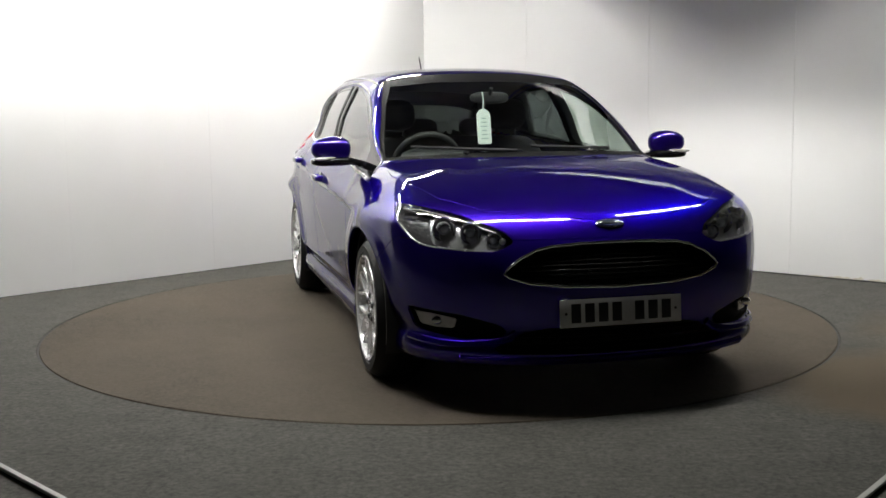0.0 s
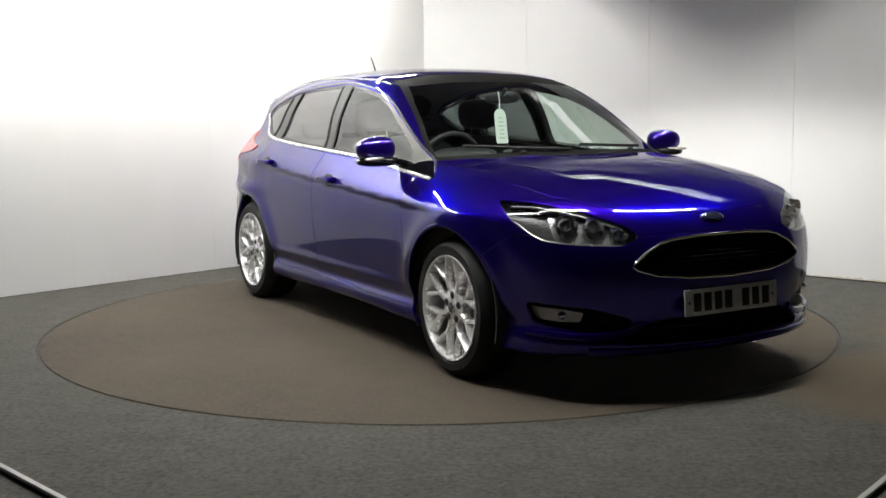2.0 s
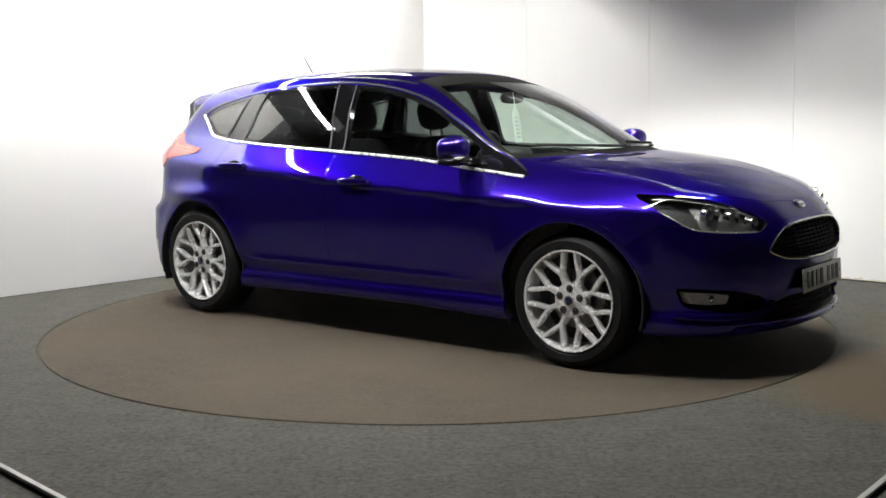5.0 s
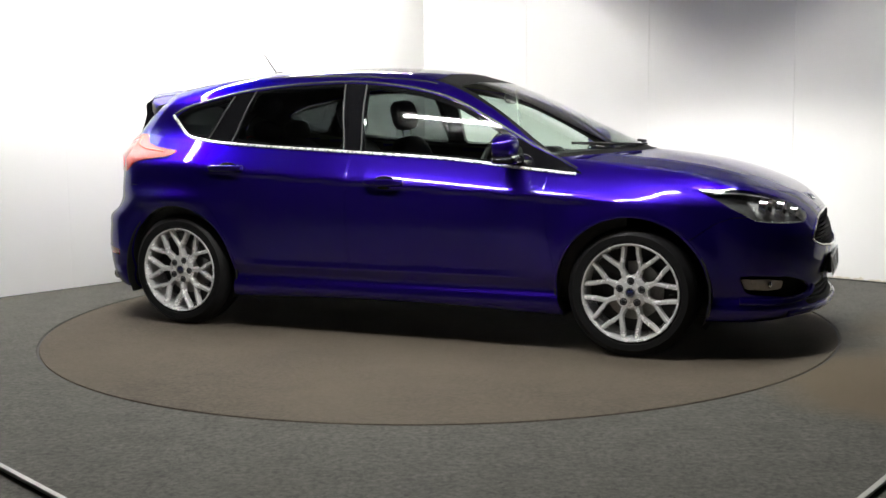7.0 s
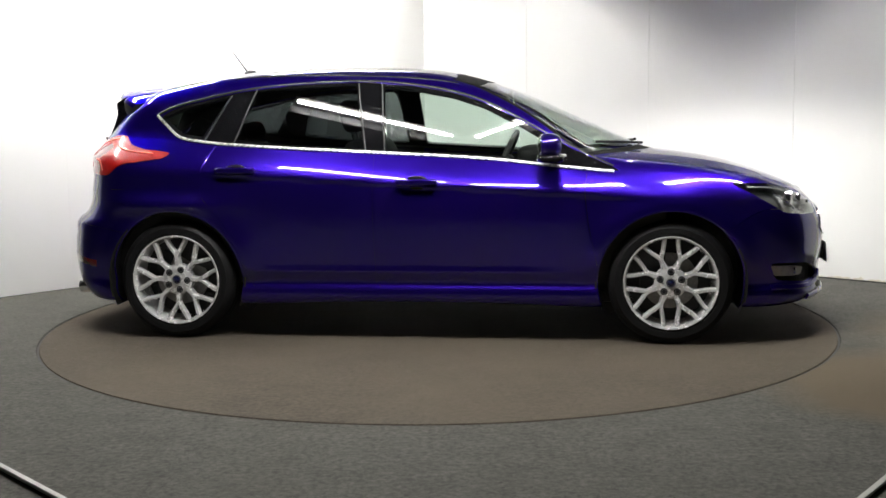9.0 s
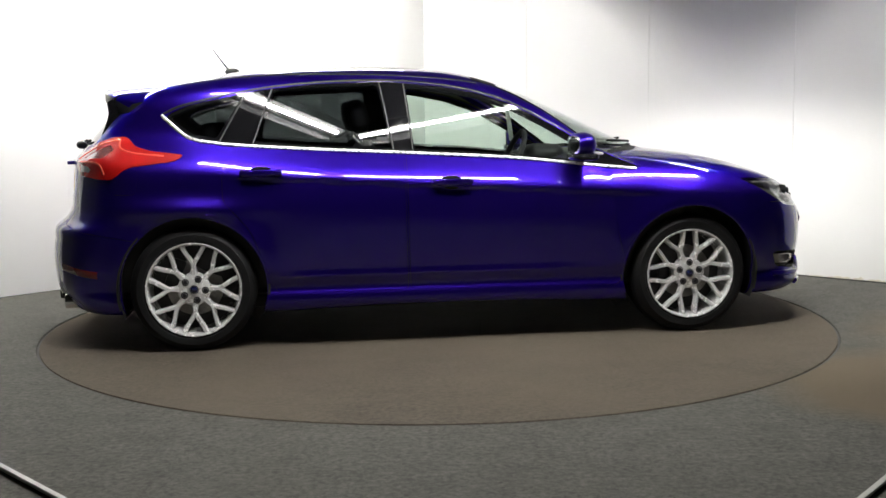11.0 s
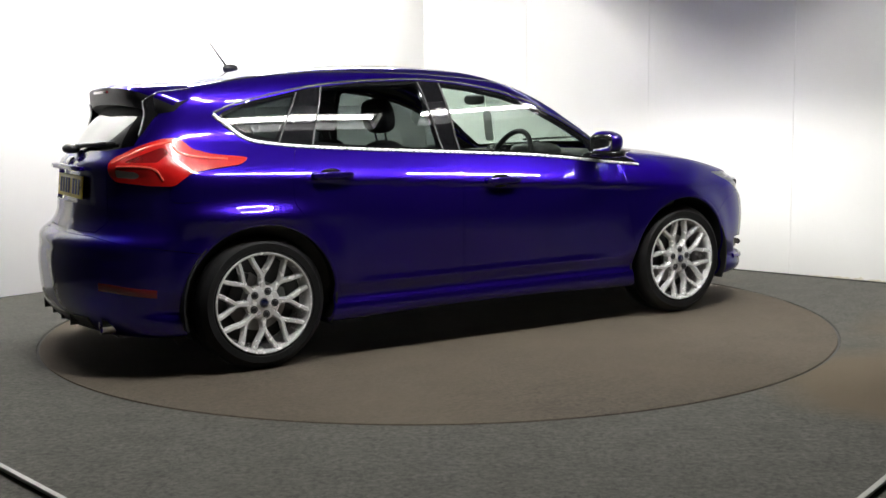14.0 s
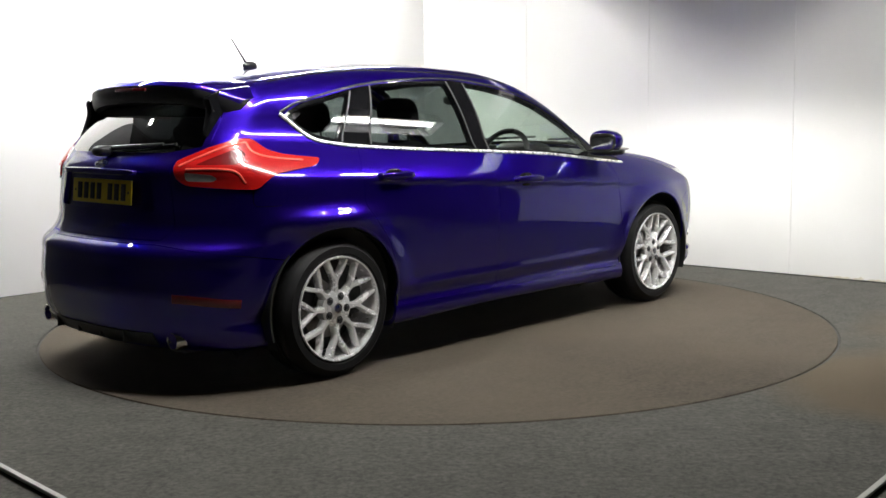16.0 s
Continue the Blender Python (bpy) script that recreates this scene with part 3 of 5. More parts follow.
# outlines in the side view
DLO = rounded([(-1.465, 1.205), (-1.34, 1.262), (-0.99, 1.335), (-0.67, 1.368), (-0.30, 1.378), (-0.02, 1.352), (0.19, 1.312), (0.37, 1.252),
               (0.57, 1.150), (0.80, 1.020), (1.085, 0.893), (0.78, 0.922), (0.36, 0.968), (-0.15, 1.000), (-0.70, 1.030), (-1.03, 1.052), (-1.32, 1.092)], 0.05, 3)
PANE_QUARTER = rounded([(-1.435, 1.203), (-1.33, 1.246), (-1.055, 1.308), (-1.19, 1.090), (-1.31, 1.112)], 0.015, 2)
PANE_REAR = rounded([(-1.000, 1.075), (-0.965, 1.19), (-0.895, 1.338), (-0.67, 1.352), (-0.345, 1.360), (-0.285, 1.025), (-0.70, 1.046)], 0.02, 2)
PANE_FRONT = rounded([(-0.165, 1.018), (-0.195, 1.356), (-0.02, 1.335), (0.18, 1.296), (0.355, 1.237), (0.545, 1.138), (0.725, 1.030), (0.760, 0.942), (0.36, 0.986)], 0.02, 2)
DOOR_FRONT = rounded([(-0.215, 1.0), (-0.215, 0.62), (-0.205, 0.285), (0.93, 0.275), (0.965, 0.34), (0.905, 0.62), (0.885, 0.80), (0.90, 0.910), (0.78, 0.922), (0.36, 0.968)], 0.03, 3)
DOOR_REAR = rounded([(-0.222, 1.0), (-0.222, 0.62), (-0.212, 0.285), (-0.90, 0.285), (-0.945, 0.40), (-1.03, 0.62), (-1.165, 0.78), (-1.165, 0.92), (-1.10, 1.058), (-0.70, 1.030)], 0.03, 3)
# from above and from the ends
BONNET_HALF = [(1.250, 0.0), (1.205, -0.30), (1.06, -0.60), (1.00, -0.712), (1.30, -0.735), (1.60, -0.700), (1.80, -0.640), (1.95, -0.50), (2.04, -0.30), (2.075, 0.0)]
BONNET_CUT = BONNET_HALF + [(x, -y) for x, y in BONNET_HALF[-2:0:-1]]
# top edge raised on to the roof: black stands for the dark ceiling's reflection
SCREEN = mirror_poly([(0.0, 0.994), (-0.35, 0.992), (-0.60, 0.982), (-0.702, 0.974), (-0.680, 1.08), (-0.610, 1.27), (-0.548, 1.388), (-0.30, 1.424), (0.0, 1.432)])
SCREEN_GLASS = mirror_poly([(0.0, 1.018), (-0.35, 1.012), (-0.58, 1.000), (-0.682, 0.992), (-0.660, 1.08), (-0.592, 1.26), (-0.532, 1.352), (-0.30, 1.374), (0.0, 1.378)])
REAR_GLASS = mirror_poly([(0.0, 1.045), (-0.40, 1.045), (-0.56, 1.070), (-0.545, 1.16), (-0.48, 1.30), (-0.25, 1.315), (0.0, 1.315)])
TAILGATE = mirror_poly([(0.0, 0.668), (-0.47, 0.668), (-0.52, 0.72), (-0.490, 0.90), (-0.480, 1.01), (-0.590, 1.085), (-0.565, 1.18), (-0.50, 1.325), (0.0, 1.335)])
PLATE_RECESS = mirror_poly(rounded([(0.0, 0.955), (-0.36, 0.955), (-0.42, 0.79), (0.0, 0.785)], 0.03, 3)[4:-4])
GRILLE = mirror_poly([(0.0, 0.683), (-0.15, 0.681), (-0.27, 0.673), (-0.33, 0.661), (-0.40, 0.628), (-0.447, 0.592), (-0.462, 0.572), (-0.445, 0.556), (-0.37, 0.532), (-0.22, 0.516), (0.0, 0.510)])
INTAKE = mirror_poly([(0.0, 0.352), (-0.30, 0.348), (-0.385, 0.332), (-0.500, 0.268), (-0.47, 0.246), (0.0, 0.240)])
# lamps, in a view turned to the corner
HEAD = rounded([(-0.43, 0.832), (-0.60, 0.826), (-0.79, 0.796), (-0.99, 0.733), (-1.045, 0.690), (-0.975, 0.653), (-0.80, 0.658), (-0.635, 0.676), (-0.51, 0.752)], 0.03, 3)
REAR_LAMP = rounded([(-0.862, 0.985), (-0.845, 1.012), (-0.72, 1.062), (-0.60, 1.101), (-0.545, 1.104), (-0.475, 1.052), (-0.40, 1.028), (-0.262, 1.008), (-0.272, 0.978),
                     (-0.42, 0.950), (-0.485, 0.888), (-0.60, 0.891), (-0.80, 0.905), (-0.85, 0.935)], 0.02, 2)
REVERSE_LAMP = rounded([(-0.81, 0.962), (-0.68, 0.952), (-0.655, 0.936), (-0.68, 0.922), (-0.80, 0.926)], 0.012, 2)
FOG_POCKET = rounded([(-0.795, 0.420), (-0.62, 0.402), (-0.475, 0.362), (-0.445, 0.338), (-0.475, 0.308), (-0.63, 0.303), (-0.765, 0.325)], 0.02, 2)
FLAP = rounded([(-1.725, 0.950), (-1.580, 0.938), (-1.592, 0.812), (-1.738, 0.812)], 0.03, 3)
BUMPER_FRONT = [(1.30, 0.10), (1.50, 0.50), (1.600, 0.585), (1.72, 0.668), (1.80, 0.698), (1.95, 0.700), (2.30, 0.700), (2.30, 0.10)]
BUMPER_REAR = [(-1.30, 0.10), (-1.50, 0.50), (-1.60, 0.575), (-1.75, 0.600), (-1.95, 0.632), (-2.02, 0.655), (-2.30, 0.658), (-2.30, 0.10)]


HEAD_BEZEL = rounded([(-0.66, 0.800), (-0.79, 0.778), (-0.97, 0.722), (-1.010, 0.688), (-0.955, 0.664), (-0.80, 0.669), (-0.69, 0.684)], 0.02, 3)
LAMP_DARK = rounded([(-0.585, 1.062), (-0.545, 1.035), (-0.575, 0.992), (-0.76, 0.992), (-0.70, 1.018)], 0.012, 2)


def always(c):
    return True


def build_body():
    bm = shell_bm(body, (-2.2, -1.0, 0.14), (2.28, 1.0, 1.52), 0.018)
    right_left = lambda c: abs(c.y) > 0.40
    # wheel arches
    for cx in (-WB, WB):
        ring = [(cx + ARCH_R * math.cos(2 * math.pi * i / 44), HUB_Z + ARCH_R * math.sin(2 * math.pi * i / 44)) for i in range(44)]
        slice_outline(bm, ring, SIDE_VIEW, right_left)
        take(bm, ring, SIDE_VIEW, right_left).free()
    # windows along the sides
    hi = lambda c: abs(c.y) > 0.40 and c.z > 0.80
    slice_outline(bm, DLO, SIDE_VIEW, hi)
    frame_bm = take(bm, DLO, SIDE_VIEW, hi)
    panes = []
    for name, poly in (("quarter", PANE_QUARTER), ("rear", PANE_REAR), ("front", PANE_FRONT)):
        slice_outline(frame_bm, poly, SIDE_VIEW, always)
        panes.append((name, take(frame_bm, poly, SIDE_VIEW, always)))
    for s in (-1, 1):
        half = [f for f in frame_bm.faces if f.calc_center_median().y * s > 0]
        panel("window_surround", split_off(frame_bm, half), GLOSS_BLACK, CAR, "gloss black pillars round the side windows", f=glass_form, lift=-0.003, back=0.03)
        for name, pb in panes:
            half = [f for f in pb.faces if f.calc_center_median().y * s > 0]
            panel("side_window", split_off(pb, half), GLASS if name == "front" else DARK_GLASS, CAR,
                  "clear front door glass" if name == "front" else "tinted rear side glass", f=glass_form, lift=-0.006).visible_shadow = False
    frame_bm.free()
    for _, pb in panes:
        pb.free()
    # screens
    fore = lambda c: c.x > 0.0 and c.z > 0.85
    slice_outline(bm, SCREEN, FRONT_VIEW, fore)
    border = take(bm, SCREEN, FRONT_VIEW, fore)
    slice_outline(border, SCREEN_GLASS, FRONT_VIEW, always)
    panel("windscreen", take(border, SCREEN_GLASS, FRONT_VIEW, always), GLASS, CAR, "clear raked windscreen", lift=-0.003).visible_shadow = False
    # real black border; its upper strip paints the roof's dark reflection
    panel("windscreen_surround", border, MATT_BLACK, CAR, "black windscreen band, widened on top for the roof's dark reflection", lift=-0.003)
    aft = lambda c: c.x < -1.4 and c.z > 0.95
    slice_outline(bm, REAR_GLASS, FRONT_VIEW, aft)
    panel("rear_window", take(bm, REAR_GLASS, FRONT_VIEW, aft), REAR_TINT, CAR, "tinted tailgate glass", lift=-0.003).visible_shadow = False
    # lamps at the four corners
    for s in (-1, 1):
        at_front = lambda c: c.x > 1.3 and c.y * s > 0.2
        slice_outline(bm, HEAD, oblique(40, s), at_front)
        lens = take(bm, HEAD, oblique(40, s), at_front)
        lamp = new("headlight")
        lamp.parent = CAR
        inner = lens.copy()
        slice_outline(inner, HEAD_BEZEL, oblique(40, s), always)
        panel("bezel", take(inner, HEAD_BEZEL, oblique(40, s), always), LAMP_SILVER, lamp, "silvered reflector plate", lift=-0.040, back=0.01)
        inner.free()
        panel("housing", lens.copy(), LAMP_GREY, lamp, "dark headlight housing", lift=-0.055, back=-0.05)
        panel("lens", lens, LENS, lamp, "clear headlight cover", lift=-0.001).visible_shadow = False
        at_back = lambda c: c.x < -1.2 and c.y * s > 0.2
        slice_outline(bm, REAR_LAMP, oblique(-40, s), at_back)
        lens = take(bm, REAR_LAMP, oblique(-40, s), at_back)
        lamp = new("tail_light")
        lamp.parent = CAR
        slice_outline(lens, REVERSE_LAMP, oblique(-40, s), always)
        panel("reverse_lens", take(lens, REVERSE_LAMP, oblique(-40, s), always), SILVER_LENS, lamp, "pale reversing light", lift=0.004, back=0.01)
        slice_outline(lens, LAMP_DARK, oblique(-40, s), always)
        panel("inner_lens", take(lens, LAMP_DARK, oblique(-40, s), always), DEEP_RED, lamp, "deeper red inner field", lift=0.004, back=0.008)
        panel("red_lens", lens, RED, lamp, "red tail light lens", lift=0.006, back=0.012)
        pocket = [(u * -s, v) for u, v in FOG_POCKET]
        near = lambda c: c.x > 1.6 and c.y * s > 0.2
        slice_outline(bm, pocket, FRONT_VIEW, near)
        panel("fog_pocket", take(bm, pocket, FRONT_VIEW, near), MATT_BLACK, CAR, "black recess of the fog light", lift=-0.035, back=-0.034)
    # openings in the nose
    front = lambda c: c.x > 1.7
    for name, poly in (("grille_backing", GRILLE), ("intake_backing", INTAKE)):
        slice_outline(bm, poly, FRONT_VIEW, front)
        panel(name, take(bm, poly, FRONT_VIEW, front), MATT_BLACK, CAR, "black recess behind the mesh", lift=-0.05, back=-0.05)
    # tailgate with its number-plate recess
    back = lambda c: c.x < -1.4
    inner = grown(TAILGATE, -0.005)
    slice_outline(bm, TAILGATE, FRONT_VIEW, back)
    slice_outline(bm, inner, FRONT_VIEW, back)
    ring = take(bm, TAILGATE, FRONT_VIEW, back)
    gate = take(ring, inner, FRONT_VIEW, back)
    ring.free()
    slice_outline(gate, PLATE_RECESS, FRONT_VIEW, always)
    panel("plate_recess", take(gate, PLATE_RECESS, FRONT_VIEW, always), PAINT, CAR, "shaded recess for the rear plate", lift=-0.022, back=-0.022)
    panel("tailgate", gate, PAINT, CAR, back=0.015)
    # fuel flap on one flank only
    one = lambda c: c.y < -0.4
    inner = grown(FLAP, -0.003)
    slice_outline(bm, FLAP, SIDE_VIEW, one)
    slice_outline(bm, inner, SIDE_VIEW, one)
    ring = take(bm, FLAP, SIDE_VIEW, one)
    panel("fuel_flap", take(ring, inner, SIDE_VIEW, one), PAINT, CAR, back=0.01)
    ring.free()
    # doors and bonnet, each with a gap round it
    low = lambda c: abs(c.y) > 0.5 and c.z < 1.12
    for name, poly in (("front_door", DOOR_FRONT), ("rear_door", DOOR_REAR)):
        inner = grown(poly, -0.004)
        slice_outline(bm, poly, SIDE_VIEW, low)
        slice_outline(bm, inner, SIDE_VIEW, low)
        ring = take(bm, poly, SIDE_VIEW, low)
        door = take(ring, inner, SIDE_VIEW, low)
        ring.free()
        for s in (-1, 1):
            half = [f for f in door.faces if f.calc_center_median().y * s > 0]
            panel(name, split_off(door, half), PAINT, CAR, back=0.015)
        door.free()
    up = lambda c: c.z > 0.66 and c.x > 0.9
    inner = grown(BONNET_CUT, -0.005)
    slice_outline(bm, BONNET_CUT, TOP_VIEW, up)
    slice_outline(bm, inner, TOP_VIEW, up)
    ring = take(bm, BONNET_CUT, TOP_VIEW, up)
    panel("bonnet", take(ring, inner, TOP_VIEW, up), PAINT, CAR, back=0.012)
    ring.free()
    for name, poly in (("front_bumper", BUMPER_FRONT), ("rear_bumper", BUMPER_REAR)):
        inner = grown(poly, -0.004)
        slice_outline(bm, poly, SIDE_VIEW, always)
        slice_outline(bm, inner, SIDE_VIEW, always)
        ring = take(bm, poly, SIDE_VIEW, always)
        panel(name, take(ring, inner, SIDE_VIEW, always), PAINT, CAR, back=0.012)
        ring.free()
    panel("body_shell", bm, PAINT, CAR, "deep blue metallic paintwork", back=0.02)


build_body()


def spoke_bm(path, width, depth):
    """A cast bar in the wheel's face: flat on top with bevelled sides, along (angle, radius, y) steps."""
    pts = [Vector((r * math.sin(a), y, r * math.cos(a))) for a, r, y in path]
    bm = bmesh.new()
    rings = []
    for i, q in enumerate(pts):
        d = (pts[min(i + 1, len(pts) - 1)] - pts[max(i - 1, 0)]).normalized()
        across = d.cross(Vector((0, 1, 0))).normalized()
        w = width(i / (len(pts) - 1))
        rings.append([bm.verts.new(q + across * u * w + Vector((0, v * depth, 0))) for u, v in ((-1.15, 1), (-1, 0.22), (-0.55, 0), (0.55, 0), (1, 0.22), (1.15, 1))])
    for a, b in zip(rings, rings[1:]):
        for k in range(6):
            bm.faces.new((a[k], a[(k + 1) % 6], b[(k + 1) % 6], b[k]))
    bm.faces.new(rings[0])
    bm.faces.new(rings[-1][::-1])
    bmesh.ops.recalc_face_normals(bm, faces=bm.faces[:])
    return bm


def build_wheel(cx, s, turn):
    wheel = new("wheel")
    wheel.parent = CAR
    w = 0.115
    prof = [(0.235, -w + 0.012), (0.243, -w - 0.004), (0.252, -w - 0.004), (0.256, -w - 0.009), (0.285, -w - 0.010), (0.288, -w - 0.006), (0.306, -w + 0.008),
            (TYRE_R - 0.004, -w + 0.028), (TYRE_R, -w + 0.045), (TYRE_R, -0.045), (TYRE_R - 0.007, -0.044), (TYRE_R - 0.007, -0.034), (TYRE_R, -0.033), (TYRE_R, 0.033),
            (TYRE_R - 0.007, 0.034), (TYRE_R - 0.007, 0.044), (TYRE_R, 0.045), (TYRE_R, w - 0.045), (0.306, w - 0.008), (0.285, w + 0.010), (0.250, w), (0.235, w - 0.012)]
    part("tyre", lathe_bm(prof, 80, "Y", closed=True), RUBBER, wheel, "black low-profile tyre")
    wheel.matrix_basis = pose(cx, s * (HUB_Y - 0.095), HUB_Z, 0, 0, 0 if s < 0 else 180) @ pose(0, 0, 0, 0, turn, 0)
    bm = lathe_bm([(0.244, -w - 0.004), (0.241, -w - 0.011), (0.234, -w - 0.009), (0.229, -w + 0.004), (0.221, -w + 0.05), (0.214, w), (0.225, w), (0.236, -w + 0.03)], 80, "Y", closed=True)
    part("rim", bm, SILVER, wheel, "bright silver alloy rim")
    part("brake_disc", lathe_bm([(0.02, -0.022), (0.145, -0.022), (0.145, 0.006), (0.02, 0.006)], 48, "Y"), DISC, wheel)
    part("caliper", box_bm(0.07, 0.05, 0.16, (-0.12, -0.01, 0.03), 0.015), TRIM, wheel)
    part("backing_plate", lathe_bm([(0.001, 0.03), (0.216, 0.03), (0.216, 0.04), (0.001, 0.04)], 48, "Y"), BLACK, wheel)
    face = -w + 0.002
    step_angle = 2 * math.pi / 8
    for i in range(8):
        a0 = (i + 0.5) * step_angle
        stem = spoke_bm([(a0, 0.055, face + 0.014), (a0, 0.075, face + 0.012), (a0, 0.092, face + 0.011), (a0, 0.110, face + 0.010), (a0, 0.138, face + 0.007)], lambda t: 0.0115 + 0.0135 * (1 - t) ** 2, 0.040)
        arms = []
        for k in (-1, 1):
            path = [(a0 + k * radians(d), r, face + y) for d, r, y in ((0.6, 0.122, 0.010), (2.6, 0.138, 0.007), (6.4, 0.157, 0.004), (10.2, 0.181, 0.001), (12.8, 0.208, -0.001), (14.2, 0.237, -0.003))]
            arms.append(spoke_bm(path, lambda t: 0.0104 + 0.0010 * t, 0.034))
        part("spoke", join_bm(stem, *arms), SILVER, wheel)
    part("hub", lathe_bm([(0.001, face + 0.012), (0.030, face + 0.012), (0.074, face + 0.012), (0.084, face + 0.018), (0.086, face + 0.06), (0.001, face + 0.06)], 40, "Y"), SILVER, wheel)
    part("centre_cap", lathe_bm([(0.001, face + 0.003), (0.014, face + 0.004), (0.019, face + 0.008), (0.019, face + 0.02), (0.001, face + 0.02)], 32, "Y"), BADGE_BLUE, wheel, "dark blue centre cap")
    part("cap_ring", lathe_bm([(0.019, face + 0.004), (0.025, face + 0.004), (0.027, face + 0.02), (0.019, face + 0.02)], 32, "Y", closed=True), CHROME, wheel)
    for i in range(5):
        a = 2 * math.pi * i / 5 + 0.3
        bm = lathe_bm([(0.001, face + 0.004), (0.009, face + 0.004), (0.013, face + 0.009), (0.013, face + 0.02), (0.001, face + 0.02)], 6, "Y")
        bm2 = lathe_bm([(0.013, face + 0.0105), (0.0185, face + 0.0105), (0.0185, face + 0.014), (0.013, face + 0.014)], 16, "Y", closed=True)
        bm = join_bm(bm, bm2)
        bmesh.ops.translate(bm, verts=bm.verts[:], vec=(0.057 * math.cos(a), 0, 0.057 * math.sin(a)))
        part("wheel_nut", bm, INK, wheel, "dark wheel nut")
    valve = tube_bm([(0.205, face + 0.02, 0.0), (0.188, face - 0.004, 0.0)], 0.004, 8)
    part("valve", valve, RUBBER, wheel)
    return wheel


for cx, turn in ((-WB, 22.5), (WB, 0.0)):
    for s in (-1, 1):
        build_wheel(cx, s, turn)


# ---- the car's fittings ----
def shape_bm(loc, size, power=2.6, turn=None, seg=(20, 12)):
    """A soft block: a ball pressed towards a box."""
    bm = bmesh.new()
    bmesh.ops.create_uvsphere(bm, u_segments=seg[0], v_segments=seg[1], radius=1)
    for v in bm.verts:
        c = v.co
        n = (abs(c.x) ** power + abs(c.y) ** power + abs(c.z) ** power) ** (1 / power)
        v.co = Vector((c.x / n * size[0] / 2, c.y / n * size[1] / 2, c.z / n * size[2] / 2))
    bmesh.ops.transform(bm, matrix=Matrix.Translation(loc) @ (turn or Matrix()), verts=bm.verts[:])
    return bm


def strip_bm(path, width, thick, f=body, lift=0.0):
    """A flat moulding laid on the body along points of it."""
    P = np.array([q[:] for q in path])
    g = slope(f, P)
    g /= np.linalg.norm(g, axis=1)[:, None]
    bm = bmesh.new()
    rings = []
    for i, q in enumerate(path):
        n = Vector(g[i])
        d = (path[min(i + 1, len(path) - 1)] - path[max(i - 1, 0)]).normalized()
        a = n.cross(d).normalized()
        q = q + n * lift
        rings.append([bm.verts.new(q + a * u * width / 2 + n * v * thick) for u, v in ((-1, -0.6), (-1, 0.5), (-0.6, 1), (0.6, 1), (1, 0.5), (1, -0.6))])
    for a, b in zip(rings, rings[1:]):
        for k in range(6):
            bm.faces.new((a[k], a[(k + 1) % 6], b[(k + 1) % 6], b[k]))
    bm.faces.new(rings[0])
    bm.faces.new(rings[-1][::-1])
    bmesh.ops.recalc_face_normals(bm, faces=bm.faces[:])
    return bm


def dense(points, n=6):
    """Points along a smooth line through the given ones."""
    ks = list(range(len(points)))
    cs = [curve(ks, [q[i] for q in points]) for i in range(len(points[0]))]
    ts = np.linspace(0, len(points) - 1, (len(points) - 1) * n + 1)
    return [tuple(float(c(t)) for c in cs) for t in ts]


